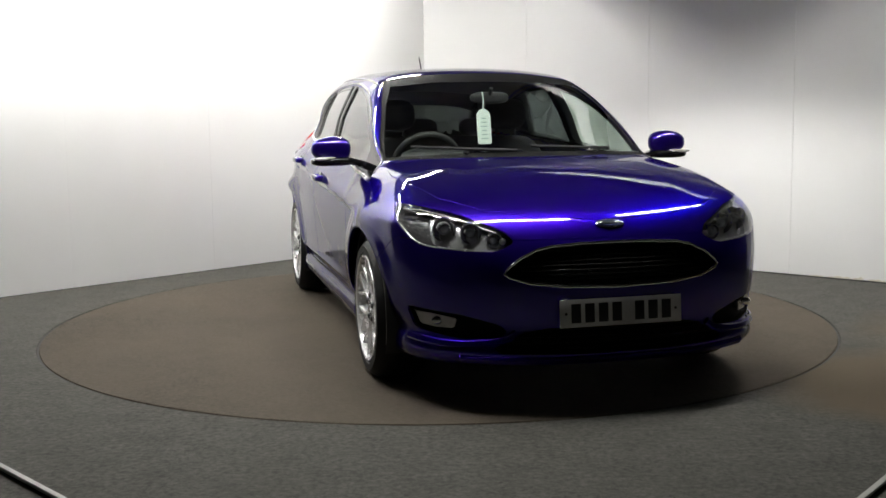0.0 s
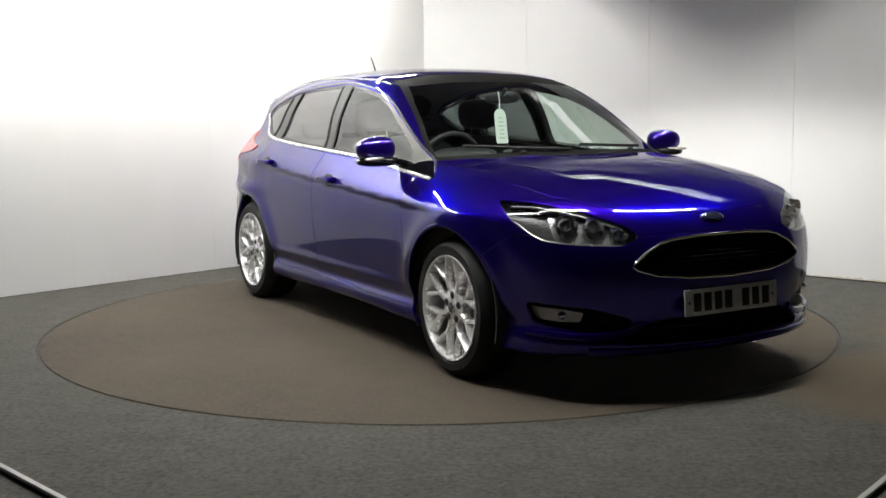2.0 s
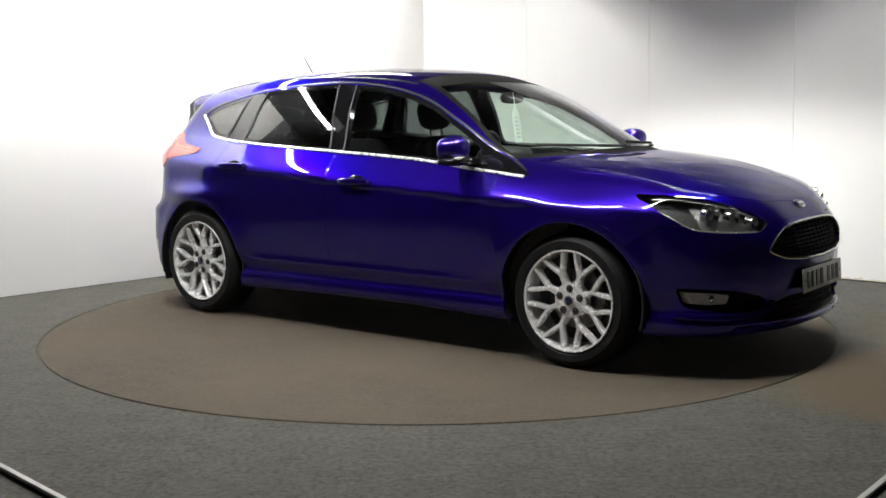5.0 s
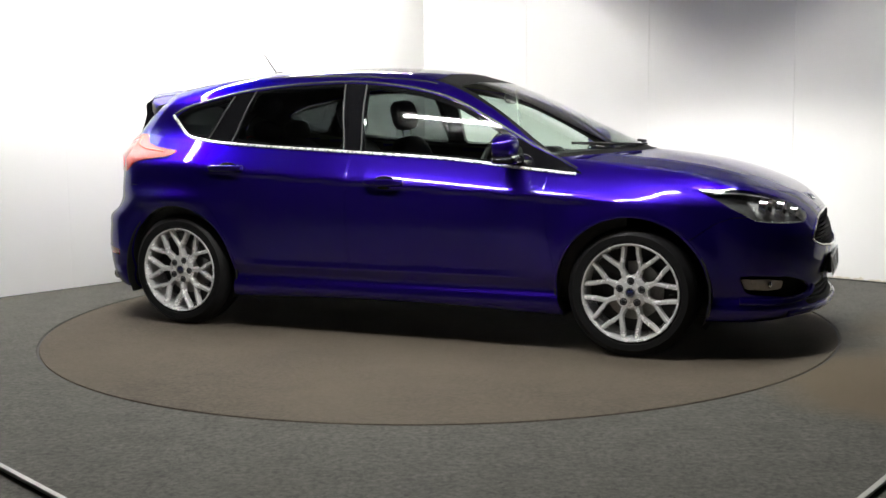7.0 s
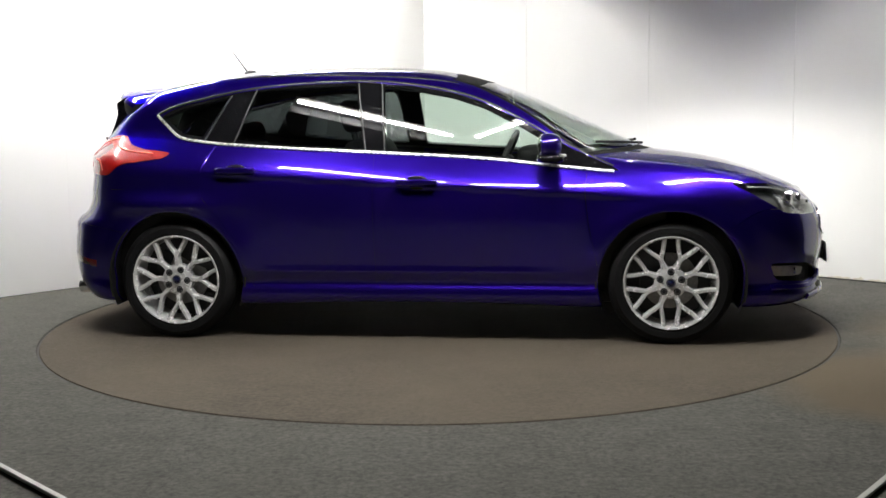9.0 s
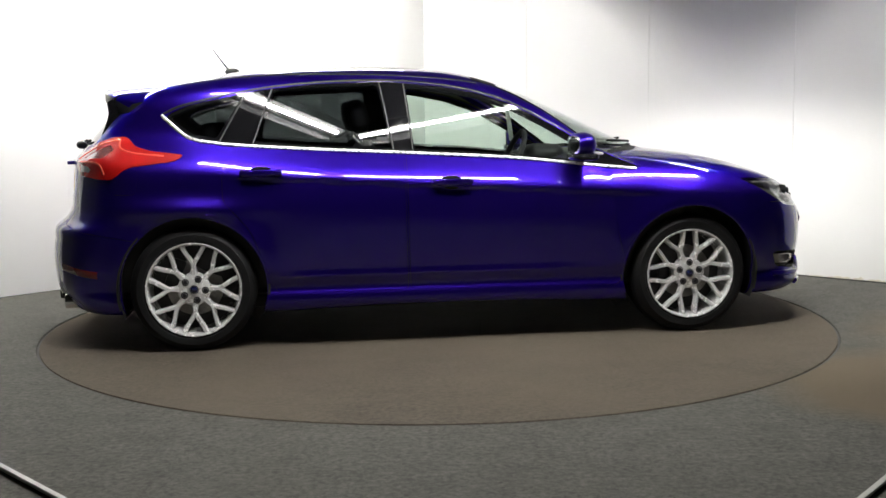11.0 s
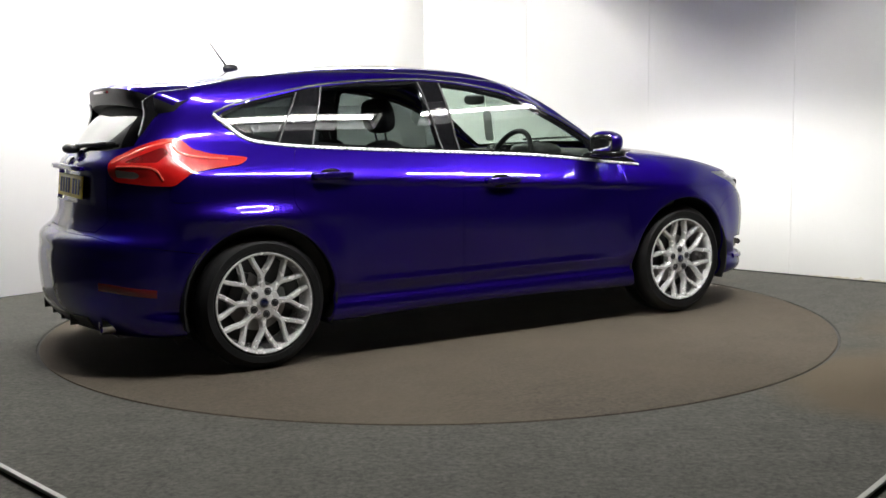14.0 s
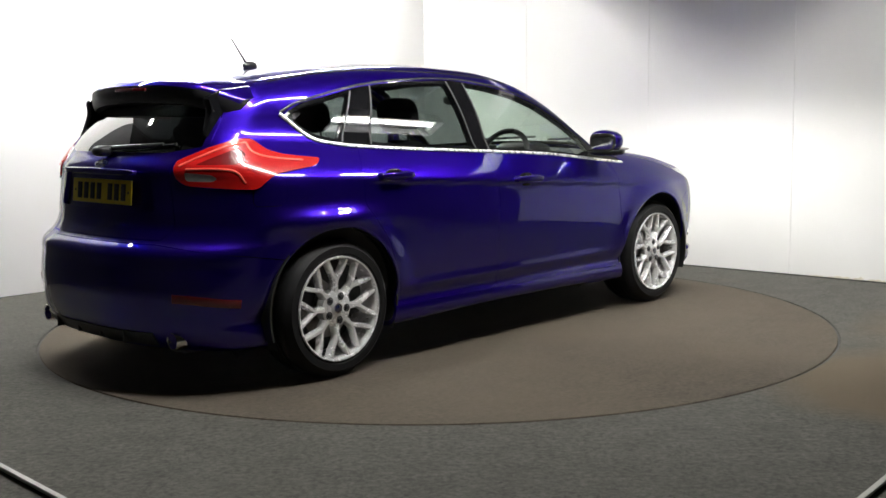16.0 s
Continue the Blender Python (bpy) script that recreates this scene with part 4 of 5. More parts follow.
def build_sides():
    for s in (-1, 1):
        path = dense([(-1.470, 1.212), (-1.40, 1.148), (-1.32, 1.090), (-1.18, 1.064), (-1.03, 1.049), (-0.70, 1.027), (-0.15, 0.997), (0.36, 0.965), (0.78, 0.919), (1.035, 0.893)], 5)
        part("window_trim", strip_bm([flank(x, z, s) for x, z in path], 0.017, 0.005, lift=0.003), BRIGHT_TRIM, CAR, "bright chrome strip under the side windows")
        top = dense([(-1.465, 1.218), (-1.34, 1.268), (-0.99, 1.342), (-0.67, 1.375), (-0.30, 1.385), (-0.02, 1.360), (0.19, 1.320), (0.37, 1.260), (0.57, 1.158), (0.80, 1.030), (1.030, 0.922)], 4)
        part("window_seal", strip_bm([flank(x, z, s) for x, z in top], 0.012, 0.003), BLACK, CAR, "black rubber seal over the side windows")
        for (xb, zb), (xt, zt) in (((-1.175, 1.075), (-1.04, 1.315)), ((-1.005, 1.06), (-0.90, 1.345)), ((-0.275, 1.01), (-0.335, 1.37)), ((-0.172, 1.005), (-0.205, 1.365))):
            line = [flank(xb + (xt - xb) * t, zb + (zt - zb) * t, s) for t in np.linspace(0, 1, 8)]
            part("pane_edge", strip_bm(line, 0.007, 0.003), TRIM_GREY, CAR, "satin grey edge between side windows")
        # roof ditch moulding
        line = [on_body((x, s * (0.575 - 0.035 * max(0, -x - 0.6)), 1.8), (0, 0, -1)) for x in np.linspace(-1.45, 0.20, 24)]
        part("roof_moulding", strip_bm(line, 0.012, 0.003), BLACK, CAR, "thin black roof moulding")
        for hx, hz in ((0.015, 0.850), (-0.965, 0.915)):
            grip = new("door_handle")
            grip.parent = CAR
            q = flank(hx, hz, s)
            part("grip", shape_bm((q.x, q.y + s * 0.030, q.z), (0.215, 0.026, 0.034), 4.0), PAINT, grip)
            for dx in (-0.085, 0.085):
                part("mount", shape_bm((q.x + dx, q.y + s * 0.012, q.z), (0.045, 0.045, 0.036), 3.0), PAINT, grip)
            # the hollow is drawn as a black oval almost flush with the door
            part("cup", shape_bm((q.x, q.y - s * 0.004, q.z - 0.006), (0.125, 0.016, 0.075), 2.4), GLOSS_BLACK, grip, "flush black oval for the hollow behind the grip")
        # wheel housings
        for cx in (-WB, WB):
            bm = lathe_bm([(ARCH_R + 0.002, s * 0.50), (ARCH_R + 0.002, s * 0.855), (ARCH_R + 0.012, s * 0.855), (ARCH_R + 0.012, s * 0.49), (0.02, s * 0.49), (0.02, s * 0.50)], 48, "Y", closed=True)
            bmesh.ops.translate(bm, verts=bm.verts[:], vec=(cx, 0, HUB_Z))
            bmesh.ops.delete(bm, geom=[f for f in bm.faces if f.calc_center_median().z < 0.20], context="FACES")
            part("wheel_housing", bm, BLACK, CAR, "black plastic wheel-arch liner")
            arc = [flank(cx + (ARCH_R + 0.004) * math.cos(a), HUB_Z + (ARCH_R + 0.004) * math.sin(a), s) for a in np.linspace(radians(-14), radians(194), 40)]
            part("arch_lip", strip_bm(arc, 0.016, 0.003, lift=-0.002), PAINT, CAR)
        build_mirror(s)


def build_mirror(s):
    m = new("door_mirror")
    m.parent = CAR
    bm = shape_bm((0, 0, 0), (0.130, 0.200, 0.128), 2.7, seg=(28, 18))
    for v in bm.verts:
        v.co.z *= 1 - 0.22 * max(0, v.co.y * s) / 0.12
        if v.co.x < -0.04:
            v.co.x = -0.04 - (-0.04 - v.co.x) * 0.3
        v.co.x -= 0.10 * max(0, v.co.y * s)
        v.co.z += 0.010
    part("shell", bm, PAINT, m, "blue mirror shell")
    part("lower_shell", shape_bm((0.004, -s * 0.004, -0.052), (0.138, 0.220, 0.048), 3.0), GLOSS_BLACK, m, "black underside")
    part("indicator", shape_bm((0.052, s * 0.035, -0.036), (0.030, 0.150, 0.018), 3.0, pose(0, 0, 0, 0, 0, -s * 12)), SILVER_LENS, m, "clear side indicator")
    part("mirror_glass", shape_bm((-0.050, 0, 0.008), (0.010, 0.165, 0.095), 4.0), CHROME, m, "mirror glass")
    part("arm", box_bm(0.07, 0.13, 0.035, (0.035, -s * 0.13, -0.062), 0.012, pose(0, 0, 0, s * 14, 0, 0)), GLOSS_BLACK, m)
    part("foot", shape_bm((0.05, -s * 0.165, -0.078), (0.14, 0.06, 0.04), 3.0), GLOSS_BLACK, m)
    m.matrix_basis = pose(0.705, s * 0.922, 1.022, 0, 0, -s * 8)


def oval_bm(at, rx, rz, depth, normal, n=28, rim=0.0):
    """A domed oval plate whose face looks along normal."""
    bm = bmesh.new()
    rings = []
    for k, d in ((1.0, 0.0), (1.0, 0.6), (0.9, 0.95), (0.5, 1.0)):
        rings.append([bm.verts.new((rx * k * math.cos(2 * math.pi * i / n), rz * k * math.sin(2 * math.pi * i / n), depth * d)) for i in range(n)])
    for a, b in zip(rings, rings[1:]):
        for i in range(n):
            bm.faces.new((a[i], a[(i + 1) % n], b[(i + 1) % n], b[i]))
    bm.faces.new(rings[-1])
    m = Vector(normal).to_track_quat("Z", "Y").to_matrix().to_4x4()
    bmesh.ops.transform(bm, matrix=Matrix.Translation(at) @ m, verts=bm.verts[:])
    return bm


def build_badge(at, normal, size):
    badge = new("badge")
    badge.parent = CAR
    part("badge_rim", oval_bm(at, size, size * 0.42, 0.008, normal), CHROME, badge, "chrome oval badge rim")
    q = Vector(at) + Vector(normal).normalized() * 0.003
    part("badge_field", oval_bm(q, size * 0.88, size * 0.34, 0.008, normal), BADGE_BLUE, badge, "plain blue badge field")
    p2 = Vector(at) + Vector(normal).normalized() * 0.0075
    part("badge_bar", oval_bm(p2, size * 0.62, size * 0.10, 0.006, normal), CHROME, badge, "pale bar on the badge")


def build_plate(centre, facing, tilt, material, label):
    """A number plate; its characters are plain bars."""
    plate = new("number_plate")
    plate.parent = CAR
    part("plate_board", box_bm(0.006, 0.520, 0.111, (0, 0, 0), 0.002), material, plate, label)
    xs = [-0.205, -0.147, -0.089, -0.031, 0.066, 0.124, 0.182]
    for y in xs:
        part("bar", box_bm(0.003, 0.040, 0.076, (0.0035, y + 0.012, 0), 0.001), INK, plate, "plain dark bar")
    for y in (-0.235, 0.235):
        part("screw", lathe_bm([(0.001, 0.005), (0.006, 0.004), (0.006, 0.0)], 10, "X"), TRIM_GREY, plate).location = (0, y, 0.0)
    plate.matrix_basis = Matrix.Translation(centre) @ pose(0, 0, 0, 0, tilt, 0 if facing > 0 else 180)


def build_front():
    ring = [face_front(y, z) for y, z in GRILLE]
    pts = []
    for i in range(len(ring)):
        a, b = ring[i], ring[(i + 1) % len(ring)]
        pts += [a.lerp(b, t) for t in (0, 0.5)]
    grille = new("grille")
    grille.parent = CAR
    part("grille_surround", tube_bm([q + Vector((0.004, 0, 0)) for q in pts], 0.0060, 8, closed=True), CHROME, grille, "chrome hexagonal grille surround")
    zs = np.linspace(0.527, 0.668, 9)
    for z in zs:
        ys = [u for u in np.linspace(-0.46, 0.46, 47) if inside(GRILLE, u, z)]
        if len(ys) > 2:
            line = [face_front(u, z) - Vector((0.026, 0, 0)) for u in (ys[0], *ys[1:-1:3], ys[-1])]
            part("grille_slat", tube_bm(line, 0.0045, 6, flat=2.2), MATT_BLACK, grille)
    for y in np.linspace(-0.36, 0.36, 13):
        col = [z for z in np.linspace(0.50, 0.69, 30) if inside(GRILLE, y, z)]
        if len(col) > 2:
            a, b = face_front(y, col[0]), face_front(y, col[-1])
            part("grille_rib", tube_bm([a - Vector((0.032, 0, 0)), b - Vector((0.032, 0, 0))], 0.0035, 6), MATT_BLACK, grille)
    for z in np.linspace(0.262, 0.335, 4):
        ys = [u for u in np.linspace(-0.50, 0.50, 51) if inside(INTAKE, u, z)]
        line = [face_front(u, z) - Vector((0.028, 0, 0)) for u in (ys[0], *ys[1:-1:4], ys[-1])]
        part("intake_slat", tube_bm(line, 0.005, 6, flat=2.0), MATT_BLACK, CAR)
    # blade under the intake
    lip = [face_front(u, 0.222) for u in np.linspace(-0.62, 0.62, 25)]
    part("front_splitter", strip_bm(lip, 0.034, 0.014), PAINT, CAR)
    q = face_front(0.0, 0.747)
    n = slope(body, np.array([q[:]]))[0]
    build_badge(q, n, 0.062)
    c = face_front(0.0, 0.41)
    build_plate((c.x + 0.016, 0, 0.411), 1, -4, PLATE_WHITE, "white front number plate with plain bars")
    part("plate_holder", box_bm(0.02, 0.40, 0.085, (c.x + 0.002, 0, 0.411), 0.004), BLACK, CAR)
    for lamp, s in zip([o for o in CAR.children if o.name.startswith("headlight")], (-1, 1)):
        # reflector bowls behind the cover
        for (y, z, r, out) in ((-0.655, 0.735, 0.046, 14), (-0.560, 0.722, 0.040, 8), (-0.478, 0.694, 0.030, 4)):
            q = on_body((2.6, s * -y, z), (-1, 0, 0))
            turn = Matrix.Translation(q - Vector((0.030, -0.0 * s, 0))) @ pose(0, 0, 0, 0, 8, s * out)
            bowl = lathe_bm([(r, 0.010), (r * 1.06, 0.012), (r * 1.06, -0.02), (r * 0.5, -0.03), (r * 0.35, -0.028), (r * 0.6, -0.016)], 28, "X", closed=True)
            bmesh.ops.transform(bowl, matrix=turn, verts=bowl.verts[:])
            part("reflector", bowl, CHROME, lamp, "bright reflector bowl")
            eye = shape_bm((-0.006, 0, 0), (0.03, r * 1.05, r * 1.05), 2.0)
            bmesh.ops.transform(eye, matrix=turn, verts=eye.verts[:])
            part("bulb_lens", eye, LENS_SOLID, lamp, "clear projector lens")
        q = on_body((2.6, s * 0.445, 0.690), (-1, 0, 0)) - Vector((0.034, 0, 0))
        part("indicator", shape_bm(q, (0.02, 0.030, 0.026), 2.4), SILVER_LENS, lamp, "clear indicator bulb cover")
        # light strip along the upper and lower edge
        for line, wd in ((((-0.50, 0.818), (-0.62, 0.816), (-0.79, 0.785), (-0.96, 0.732)), 0.012), (((-0.52, 0.752), (-0.635, 0.683), (-0.80, 0.666), (-0.97, 0.661)), 0.010)):
            U = oblique(40, s)[0]
            N = U.cross(Vector((0, 0, 1)))
            if N.x < 0:
                N = -N
            pts = []
            for u, z in dense(list(line), 6):
                p0 = U * u + Vector((0, 0, z)) + N * 3.2
                pts.append(on_body(p0, -N, reach=2.5))
            part("light_strip", strip_bm(pts, wd * 0.7, 0.003, lift=-0.016), LAMP_SILVER, lamp, "bright strip inside the headlight")
        # fog light in its pocket
        fog = new("fog_light")
        fog.parent = CAR
        pts = [face_front(s * y, z, -0.012) for y, z in ((0.765, 0.402), (0.69, 0.394), (0.625, 0.382), (0.635, 0.340), (0.70, 0.340), (0.745, 0.346))]
        bm = bmesh.new()
        front = [bm.verts.new(q) for q in pts]
        rear = [bm.verts.new(q - Vector((0.045, 0, 0))) for q in pts]
        bm.faces.new(front)
        bm.faces.new(rear[::-1])
        for i in range(len(front)):
            j = (i + 1) % len(front)
            bm.faces.new((front[i], rear[i], rear[j], front[j]))
        bmesh.ops.recalc_face_normals(bm, faces=bm.faces[:])
        bmesh.ops.bevel(bm, geom=bm.edges[:], offset=0.005, segments=2, affect="EDGES")
        part("fog_lens", bm, SILVER_LENS, fog, "clear fog light lens")
        part("fog_bulb", shape_bm(face_front(s * 0.695, 0.369, -0.010), (0.02, 0.05, 0.035), 2.0), CHROME, fog)
        # upper edge of the blade below the fog light
        line = [face_front(s * y, z) for y, z in dense([(0.78, 0.292), (0.70, 0.285), (0.60, 0.283), (0.50, 0.294), (0.45, 0.306), (0.415, 0.332)], 5)]
        part("fog_ledge", strip_bm(line, 0.030, 0.013), PAINT, CAR)


def build_back():
    # roof spoiler with deep end plates
    prof = [(-1.47, 1.388), (-1.60, 1.380), (-1.72, 1.368), (-1.82, 1.356), (-1.855, 1.348), (-1.873, 1.330), (-1.872, 1.285), (-1.855, 1.250), (-1.82, 1.244), (-1.76, 1.262), (-1.64, 1.300), (-1.55, 1.335)]
    prof = [(-1.47 + (x + 1.47) * 0.87, z + 0.05 * (-1.47 - x)) for x, z in prof]
    bm = bmesh.new()
    rows = []
    for y in np.linspace(-0.60, 0.60, 29):
        k = abs(y) / 0.60
        drop, back = 0.040 * k ** 2.4 + 0.055 * k ** 8, 0.080 * k ** 2.6 + 0.10 * k ** 8
        rows.append([bm.verts.new((x + back * min(1, (-1.47 - x) / 0.3), y, z - drop)) for x, z in prof])
    for a, b in zip(rows, rows[1:]):
        for i in range(len(prof)):
            j = (i + 1) % len(prof)
            bm.faces.new((a[i], a[j], b[j], b[i]))
    bm.faces.new(rows[0])
    bm.faces.new(rows[-1][::-1])
    bmesh.ops.recalc_face_normals(bm, faces=bm.faces[:])
    for f in bm.faces:
        f.material_index = 1 if f.normal.z < 0.3 or f.normal.x < -0.75 else 0
    spoiler = new("spoiler")
    spoiler.parent = CAR
    part("spoiler_wing", bm, [PAINT, BLACK], spoiler, "blue roof spoiler with black underside")
    for s in (-1, 1):
        outline = rounded([(-1.44, 1.350), (-1.70, 1.322), (-1.765, 1.285), (-1.755, 1.225), (-1.775, 1.160), (-1.80, 1.105), (-1.74, 1.130), (-1.60, 1.250), (-1.50, 1.315)], 0.015, 2)
        bm = prism_bm(outline, 0.05, "Y", 0.0, 0.008)
        for v in bm.verts:
            v.co.y = s * (0.505 - 0.10 * (1.33 - v.co.z) * -1 + (v.co.y - 0.02))
        bmesh.ops.recalc_face_normals(bm, faces=bm.faces[:])
        part("end_plate", bm, GLOSS_BLACK, spoiler, "gloss black fin beside the rear window")
    part("brake_light", box_bm(0.01, 0.26, 0.014, (-1.826, 0, 1.330), 0.003), DARK_RED, spoiler, "high-level brake light strip")
    # wiper of the rear window
    wiper = new("rear_wiper")
    wiper.parent = CAR
    part("wiper_boss", shape_bm((-1.985, 0.0, 1.052), (0.085, 0.090, 0.050), 2.6), BLACK, wiper)
    arm = [face_back(y, z, 0.022) for y, z in ((0.0, 1.062), (-0.12, 1.070), (-0.26, 1.076), (-0.38, 1.084))]
    part("wiper_arm", tube_bm(arm, lambda t: 0.013 - 0.006 * t, 8), BLACK, wiper)
    blade = [face_back(y, z, 0.010) for y, z in ((-0.08, 1.064), (-0.22, 1.068), (-0.38, 1.078), (-0.44, 1.084))]
    part("wiper_blade", tube_bm(blade, 0.008, 6), RUBBER, wiper)
    q = face_back(0.0, 0.992)
    n = slope(body, np.array([q[:]]))[0]
    build_badge(q, n, 0.055)
    c = face_back(0.0, 0.87)
    build_plate((c.x + 0.012, 0, 0.868), -1, -6, PLATE_YELLOW, "yellow rear number plate with plain bars")
    part("plate_grip", shape_bm((c.x + 0.002, 0, 0.962), (0.05, 0.62, 0.030), 5.0), PAINT, CAR, "blue grip bar over the rear plate")
    # lower apron, reflectors and twin tail pipes
    apron = [face_back(y, 0.238) for y in np.linspace(-0.46, 0.46, 19)]
    bm = strip_bm(apron, 0.075, 0.006)
    part("rear_apron", bm, BLACK, CAR, "black textured lower apron")
    for y in (-0.30, -0.10, 0.10, 0.30):
        part("apron_fin", box_bm(0.04, 0.010, 0.055, (-2.080, y, 0.240), 0.003), BLACK, CAR)
    for s in (-1, 1):
        line = [face_back(s * y, z) for y, z in dense([(0.585, 0.428), (0.66, 0.424), (0.74, 0.412), (0.79, 0.400)], 5)]
        part("reflector", strip_bm(line, 0.038, 0.003), DARK_RED, CAR, "dark red bumper reflector")
    for s in (-1, 1):
        pipe = lathe_bm([(0.037, -0.10), (0.040, 0.0), (0.0385, 0.003), (0.034, 0.0), (0.032, -0.09)], 28, "X", closed=True)
        bmesh.ops.transform(pipe, matrix=Matrix.Translation((-2.015, s * 0.56, 0.238)) @ pose(0, 0, 0, 0, 0, 180), verts=pipe.verts[:])
        part("tail_pipe", pipe, CHROME, CAR, "chrome exhaust tip")
    # curved light guides inside the tail lights
    for lamp, s in zip([o for o in CAR.children if o.name.startswith("tail_light")], (-1, 1)):
        U = oblique(-40, s)[0]
        N = U.cross(Vector((0, 0, 1)))
        if N.x > 0:
            N = -N
        for line in (((-0.835, 0.988), (-0.74, 1.028), (-0.64, 1.066), (-0.56, 1.086)), ((-0.56, 1.086), (-0.525, 1.045), (-0.45, 1.018), (-0.33, 1.002)),
                     ((-0.80, 0.975), (-0.66, 0.976), (-0.575, 0.962), (-0.535, 0.915))):
            pts = [on_body(U * u + Vector((0, 0, z)) + N * 3.0, -N, reach=2.5) for u, z in dense(list(line), 5)]
            part("light_guide", strip_bm(pts, 0.011, 0.003, lift=0.0055), PALE_RED, lamp, "paler red light guide")
    # aerial
    aerial = new("aerial")
    aerial.parent = CAR
    b = face_top(-1.145, 0.0)
    part("aerial_foot", shape_bm((b.x + 0.01, 0, b.z + 0.010), (0.085, 0.045, 0.045), 2.2), BLACK, aerial)
    part("aerial_rod", tube_bm([b + Vector((-0.01, 0, 0.02)), b + Vector((-0.05, 0, 0.075)), b + Vector((-0.10, 0, 0.145))], lambda t: 0.006 - 0.003 * t, 8), BLACK, aerial)


def build_inside():
    """Dark trim, seats, dash and wheel seen through the glass."""
    inner = lambda x, y, z: body(x, y, z) + 0.075
    bm = shell_bm(inner, (-2.1, -0.95, 0.2), (1.35, 0.95, 1.1), 0.045)
    bmesh.ops.delete(bm, geom=[f for f in bm.faces if f.calc_center_median().z > 0.955 - 0.06 * f.calc_center_median().x or f.calc_center_median().x > 1.28], context="FACES")
    panel("cabin_trim", bm, TRIM, CAR, "dark plastic door cards and floor", f=inner)
    lining = lambda x, y, z: body(x, y, z) + 0.028
    bm = shell_bm(lining, (-2.1, -0.95, 0.9), (1.35, 0.95, 1.5), 0.028)
    side, fr, re_ = grown(DLO, 0.012), grown(SCREEN_GLASS, 0.012), grown(REAR_GLASS, 0.012)

    slice_outline(bm, side, SIDE_VIEW, lambda c: abs(c.y) > 0.35)
    slice_outline(bm, fr, FRONT_VIEW, lambda c: c.x > 0.1)
    slice_outline(bm, re_, FRONT_VIEW, lambda c: c.x < -1.45)

    def gone(f):
        c = f.calc_center_median()
        if c.z < 0.96 - 0.06 * c.x or c.x > 0.98:
            return True
        if abs(c.y) > 0.35 and inside(side, c.x, c.z):
            return True
        return (c.x > 0.1 and inside(fr, c.y, c.z)) or (c.x < -1.45 and inside(re_, c.y, c.z))
    bmesh.ops.delete(bm, geom=[f for f in bm.faces if gone(f)], context="FACES")
    panel("headlining", bm, LINING, CAR, "pale grey headlining and pillar trim", f=lining)
    part("underbody", box_bm(3.9, 1.04, 0.09, (0.02, 0, 0.205), 0.02), BLACK, CAR, "dark underbody")
    dash = shape_bm((0.86, 0, 0.80), (0.62, 1.44, 0.36), 5.0, seg=(32, 16))
    part("dashboard", dash, TRIM, CAR, "dark plastic dashboard")
    part("instrument_hood", shape_bm((0.62, -0.36, 0.965), (0.22, 0.36, 0.12), 3.0), TRIM, CAR)
    part("screen_hood", shape_bm((0.64, 0.0, 0.955), (0.16, 0.26, 0.11), 4.0), GLOSS_BLACK, CAR)
    sw = new("steering_wheel")
    sw.parent = CAR
    ring = [(0.0, 0.185 * math.cos(a), 0.185 * math.sin(a)) for a in np.linspace(0, 2 * math.pi, 40, endpoint=False)]
    part("wheel_rim", tube_bm(ring, 0.016, 10, closed=True), TRIM, sw)
    part("wheel_boss", shape_bm((0.02, 0, -0.01), (0.06, 0.16, 0.13), 3.0), TRIM, sw)
    for a in (0, 180, 270):
        r = radians(a)
        part("wheel_spoke", tube_bm([(0.015, 0.05 * math.cos(r), 0.05 * math.sin(r)), (0.0, 0.178 * math.cos(r), 0.178 * math.sin(r))], 0.018, 8), TRIM, sw)
    sw.matrix_basis = pose(0.43, -0.36, 0.925, 0, 24, 0)
    for y in (-0.36, 0.36):
        seat = new("front_seat")
        seat.parent = CAR
        part("cushion", shape_bm((0.0, 0, 0.42), (0.54, 0.50, 0.18), 4.0), CLOTH, seat)
        part("backrest", shape_bm((-0.33, 0, 0.74), (0.17, 0.48, 0.66), 3.4, pose(0, 0, 0, 0, -16, 0), (24, 16)), CLOTH, seat)
        part("headrest", shape_bm((-0.435, 0, 1.195), (0.11, 0.27, 0.19), 3.2, pose(0, 0, 0, 0, -12, 0)), CLOTH, seat)
        for dy in (-0.06, 0.06):
            part("headrest_post", tube_bm([(-0.40, dy, 1.0), (-0.432, dy, 1.13)], 0.007, 8), CHROME, seat)
        seat.location = (0.0, y, 0.0)
    bench = new("rear_seat")
    bench.parent = CAR
    part("cushion", shape_bm((-0.80, 0, 0.46), (0.50, 1.26, 0.18), 5.0), CLOTH, bench)
    part("backrest", shape_bm((-1.14, 0, 0.76), (0.17, 1.26, 0.60), 5.0, pose(0, 0, 0, 0, -20, 0)), CLOTH, bench)
    for y in (-0.40, 0.0, 0.40):
        part("headrest", shape_bm((-1.245, y, 1.105), (0.10, 0.24, 0.13), 3.0, pose(0, 0, 0, 0, -14, 0)), CLOTH, bench)
    part("parcel_shelf", box_bm(0.55, 1.10, 0.02, (-1.60, 0, 0.985), 0.006), TRIM, CAR)
    # rear-view mirror and the price card that hangs from it
    part("interior_mirror", shape_bm((0.42, 0.0, 1.285), (0.035, 0.22, 0.065), 3.0), BLACK, CAR, "black interior mirror")
    part("mirror_stem", tube_bm([(0.43, 0, 1.30), (0.46, 0, 1.335)], 0.010, 8), BLACK, CAR)
    card = new("price_card")
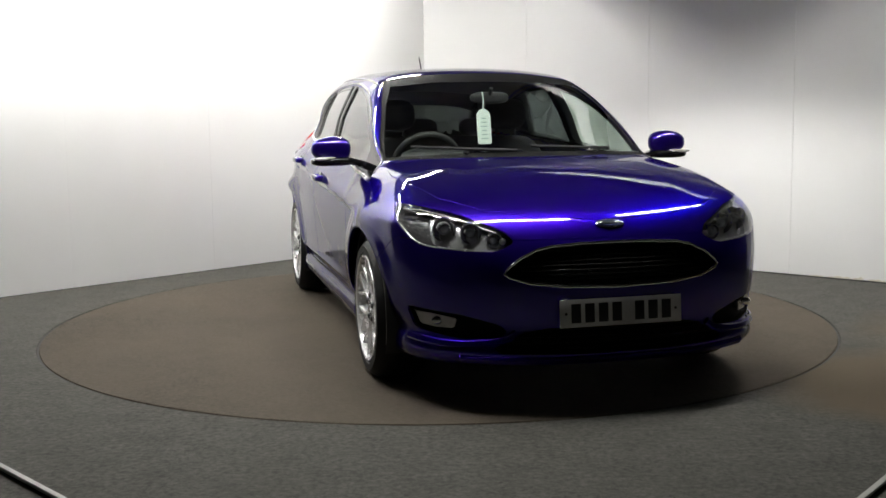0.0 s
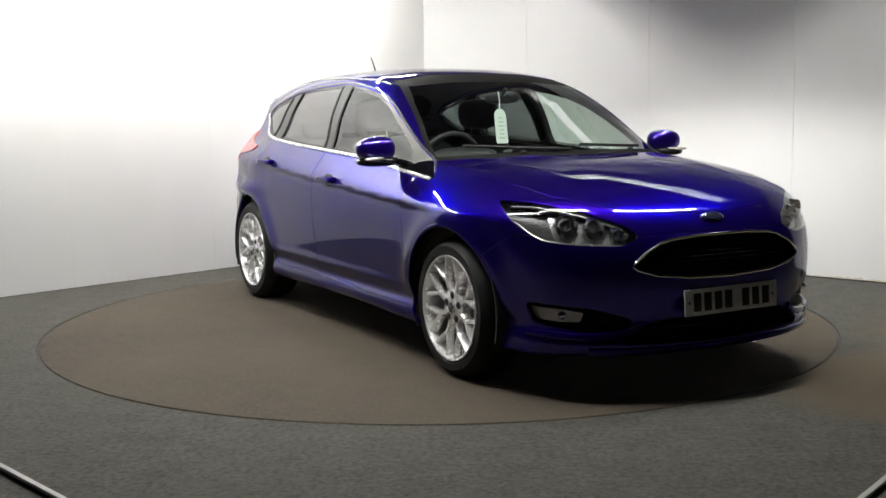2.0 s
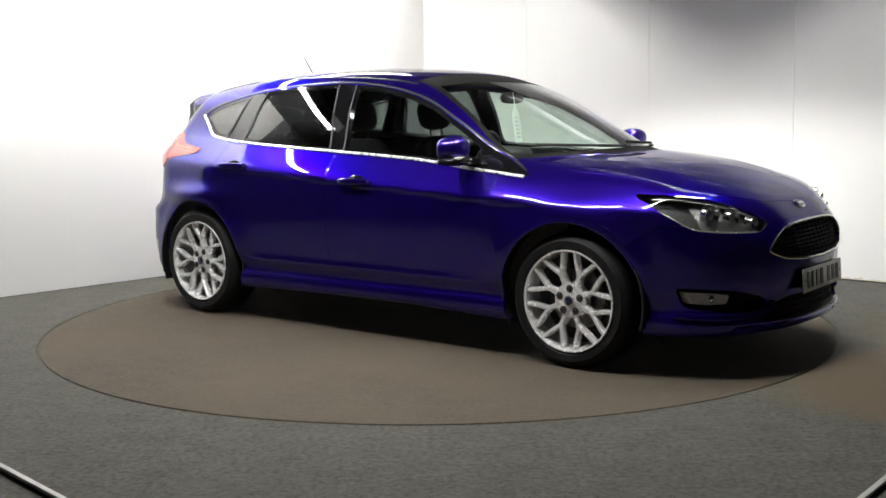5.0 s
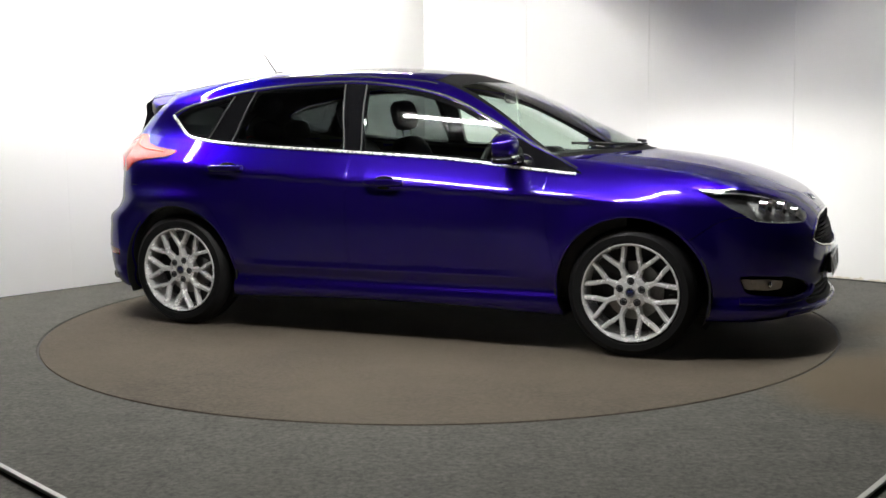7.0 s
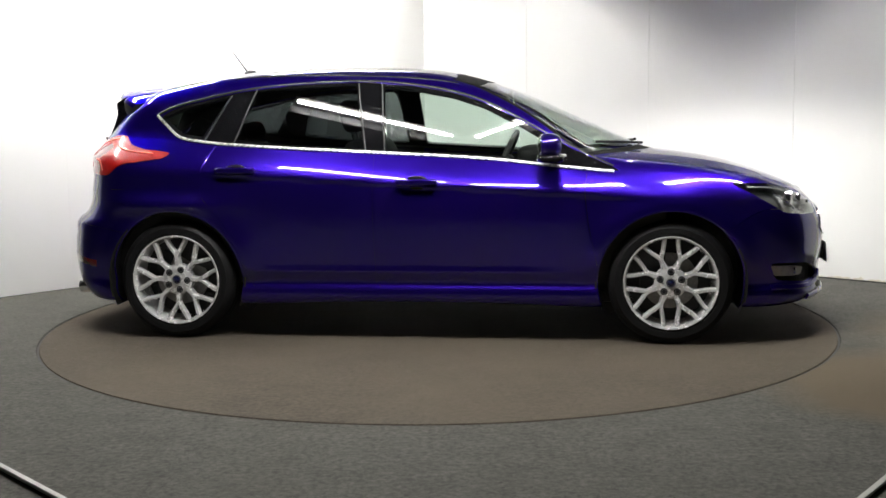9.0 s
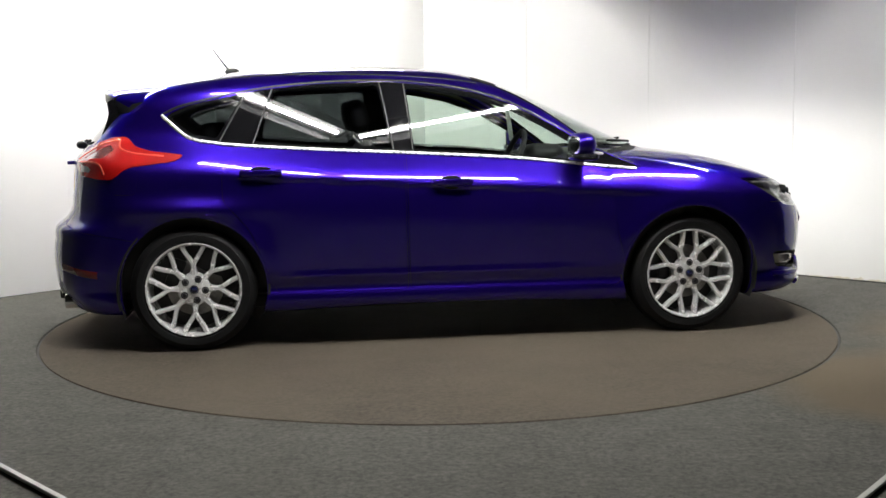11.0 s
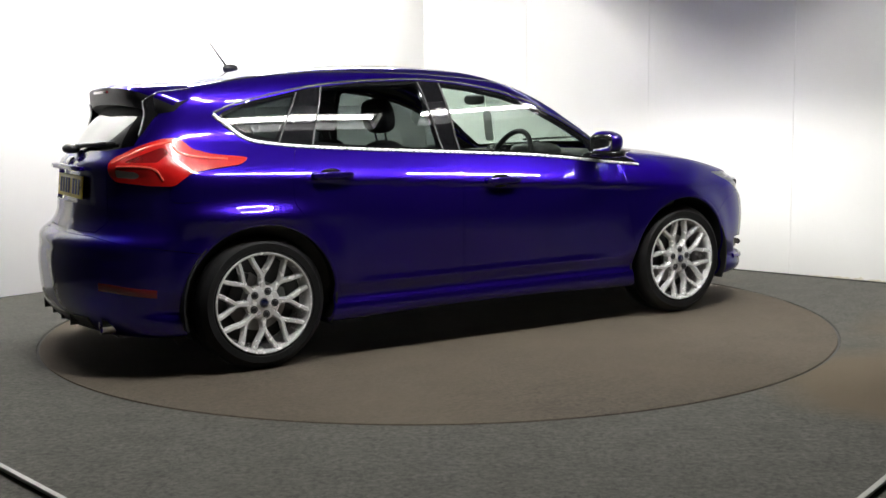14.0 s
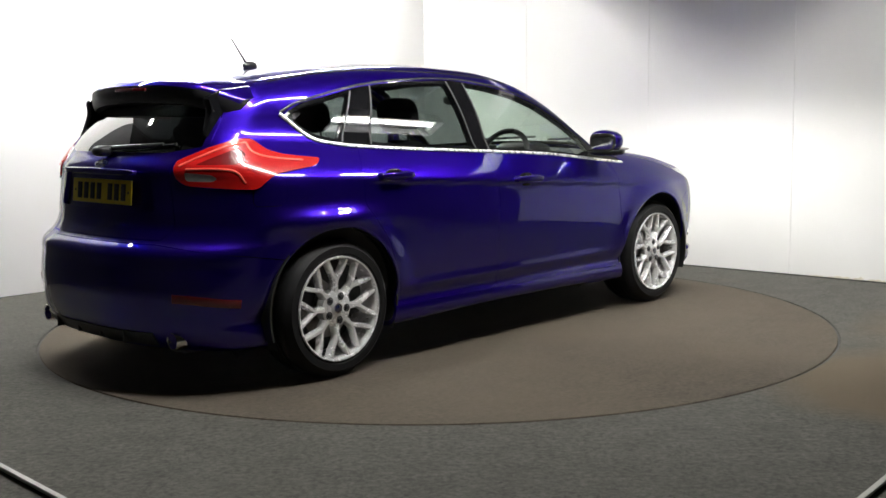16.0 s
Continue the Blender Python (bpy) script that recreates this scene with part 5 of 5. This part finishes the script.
    tagged(card, "pale green-white printed price card hanging from the mirror", "price card")
    part("card_board", prism_bm(rounded([(-0.040, 0.0), (0.040, 0.0), (0.040, 0.165), (0.018, 0.190), (-0.018, 0.190), (-0.040, 0.165)], 0.012, 3), 0.003, "X", 0.0), PAPER, card, "pale green-white hanging price card", smooth=False)
    for i in range(6):
        part("printed_line", box_bm(0.002, 0.040 - 0.006 * (i % 3), 0.007, (0.0045, 0, 0.030 + 0.022 * i)), CARD_INK, card, "faint printed line")
    part("card_loop", tube_bm([(0.0015, 0.0, 0.188), (0.0015, 0.006, 0.24), (0.0015, 0.0, 0.285)], 0.004, 6), PAPER, card)
    for y0, y1 in ((-0.10, -0.56), (0.42, -0.02)):
        pts = []
        for t in np.linspace(0, 1, 8):
            y = y0 + (y1 - y0) * t
            q = on_body((2.2, y, 1.012 + 0.02 * t), (-1, 0, 0))
            pts.append(q + Vector((0.012, 0, 0.010)))
        part("wiper_blade", tube_bm(pts, 0.008, 6), RUBBER, CAR, "black windscreen wiper")
    for y in (-0.33, 0.33):
        part("washer_jet", shape_bm(face_top(1.13, y, 0.004), (0.035, 0.025, 0.014), 2.2), BLACK, CAR)
    return card


TRIM_GREY = simple("satin_grey_trim", (0.035, 0.035, 0.035), 0.5, 0.0, 0.1)
CARD_INK = simple("faint_card_print", (0.42, 0.52, 0.47), 0.7)
LENS_SOLID = simple("projector_glass", (0.45, 0.47, 0.50), 0.06, 0.5, 0.05, 40, coat=1.0)
build_sides()
build_front()
build_back()
PRICE_CARD = build_inside()


# ---- movement: the turntable carries the car round ----
def motions():
    rows_car, rows_table, rows_card = [], [], []
    for i in range(17):
        a = -75.92 + 7.4536 * i + 0.01136 * i * i
        turn = pose(0, 0, 0, 0, 0, a)
        rows_table.append((float(i), turn))
        rows_car.append((float(i), turn @ pose(-0.0265, 0.2026, 0.0)))
    for at, m in rows_car:
        rows_card.append((at, m @ pose(0.50, -0.05, 1.035, 0, -8, 6)))
    walk(PRICE_CARD, rows_card)
    walk(TURNTABLE, rows_table)
    walk(CAR, rows_car)


motions()
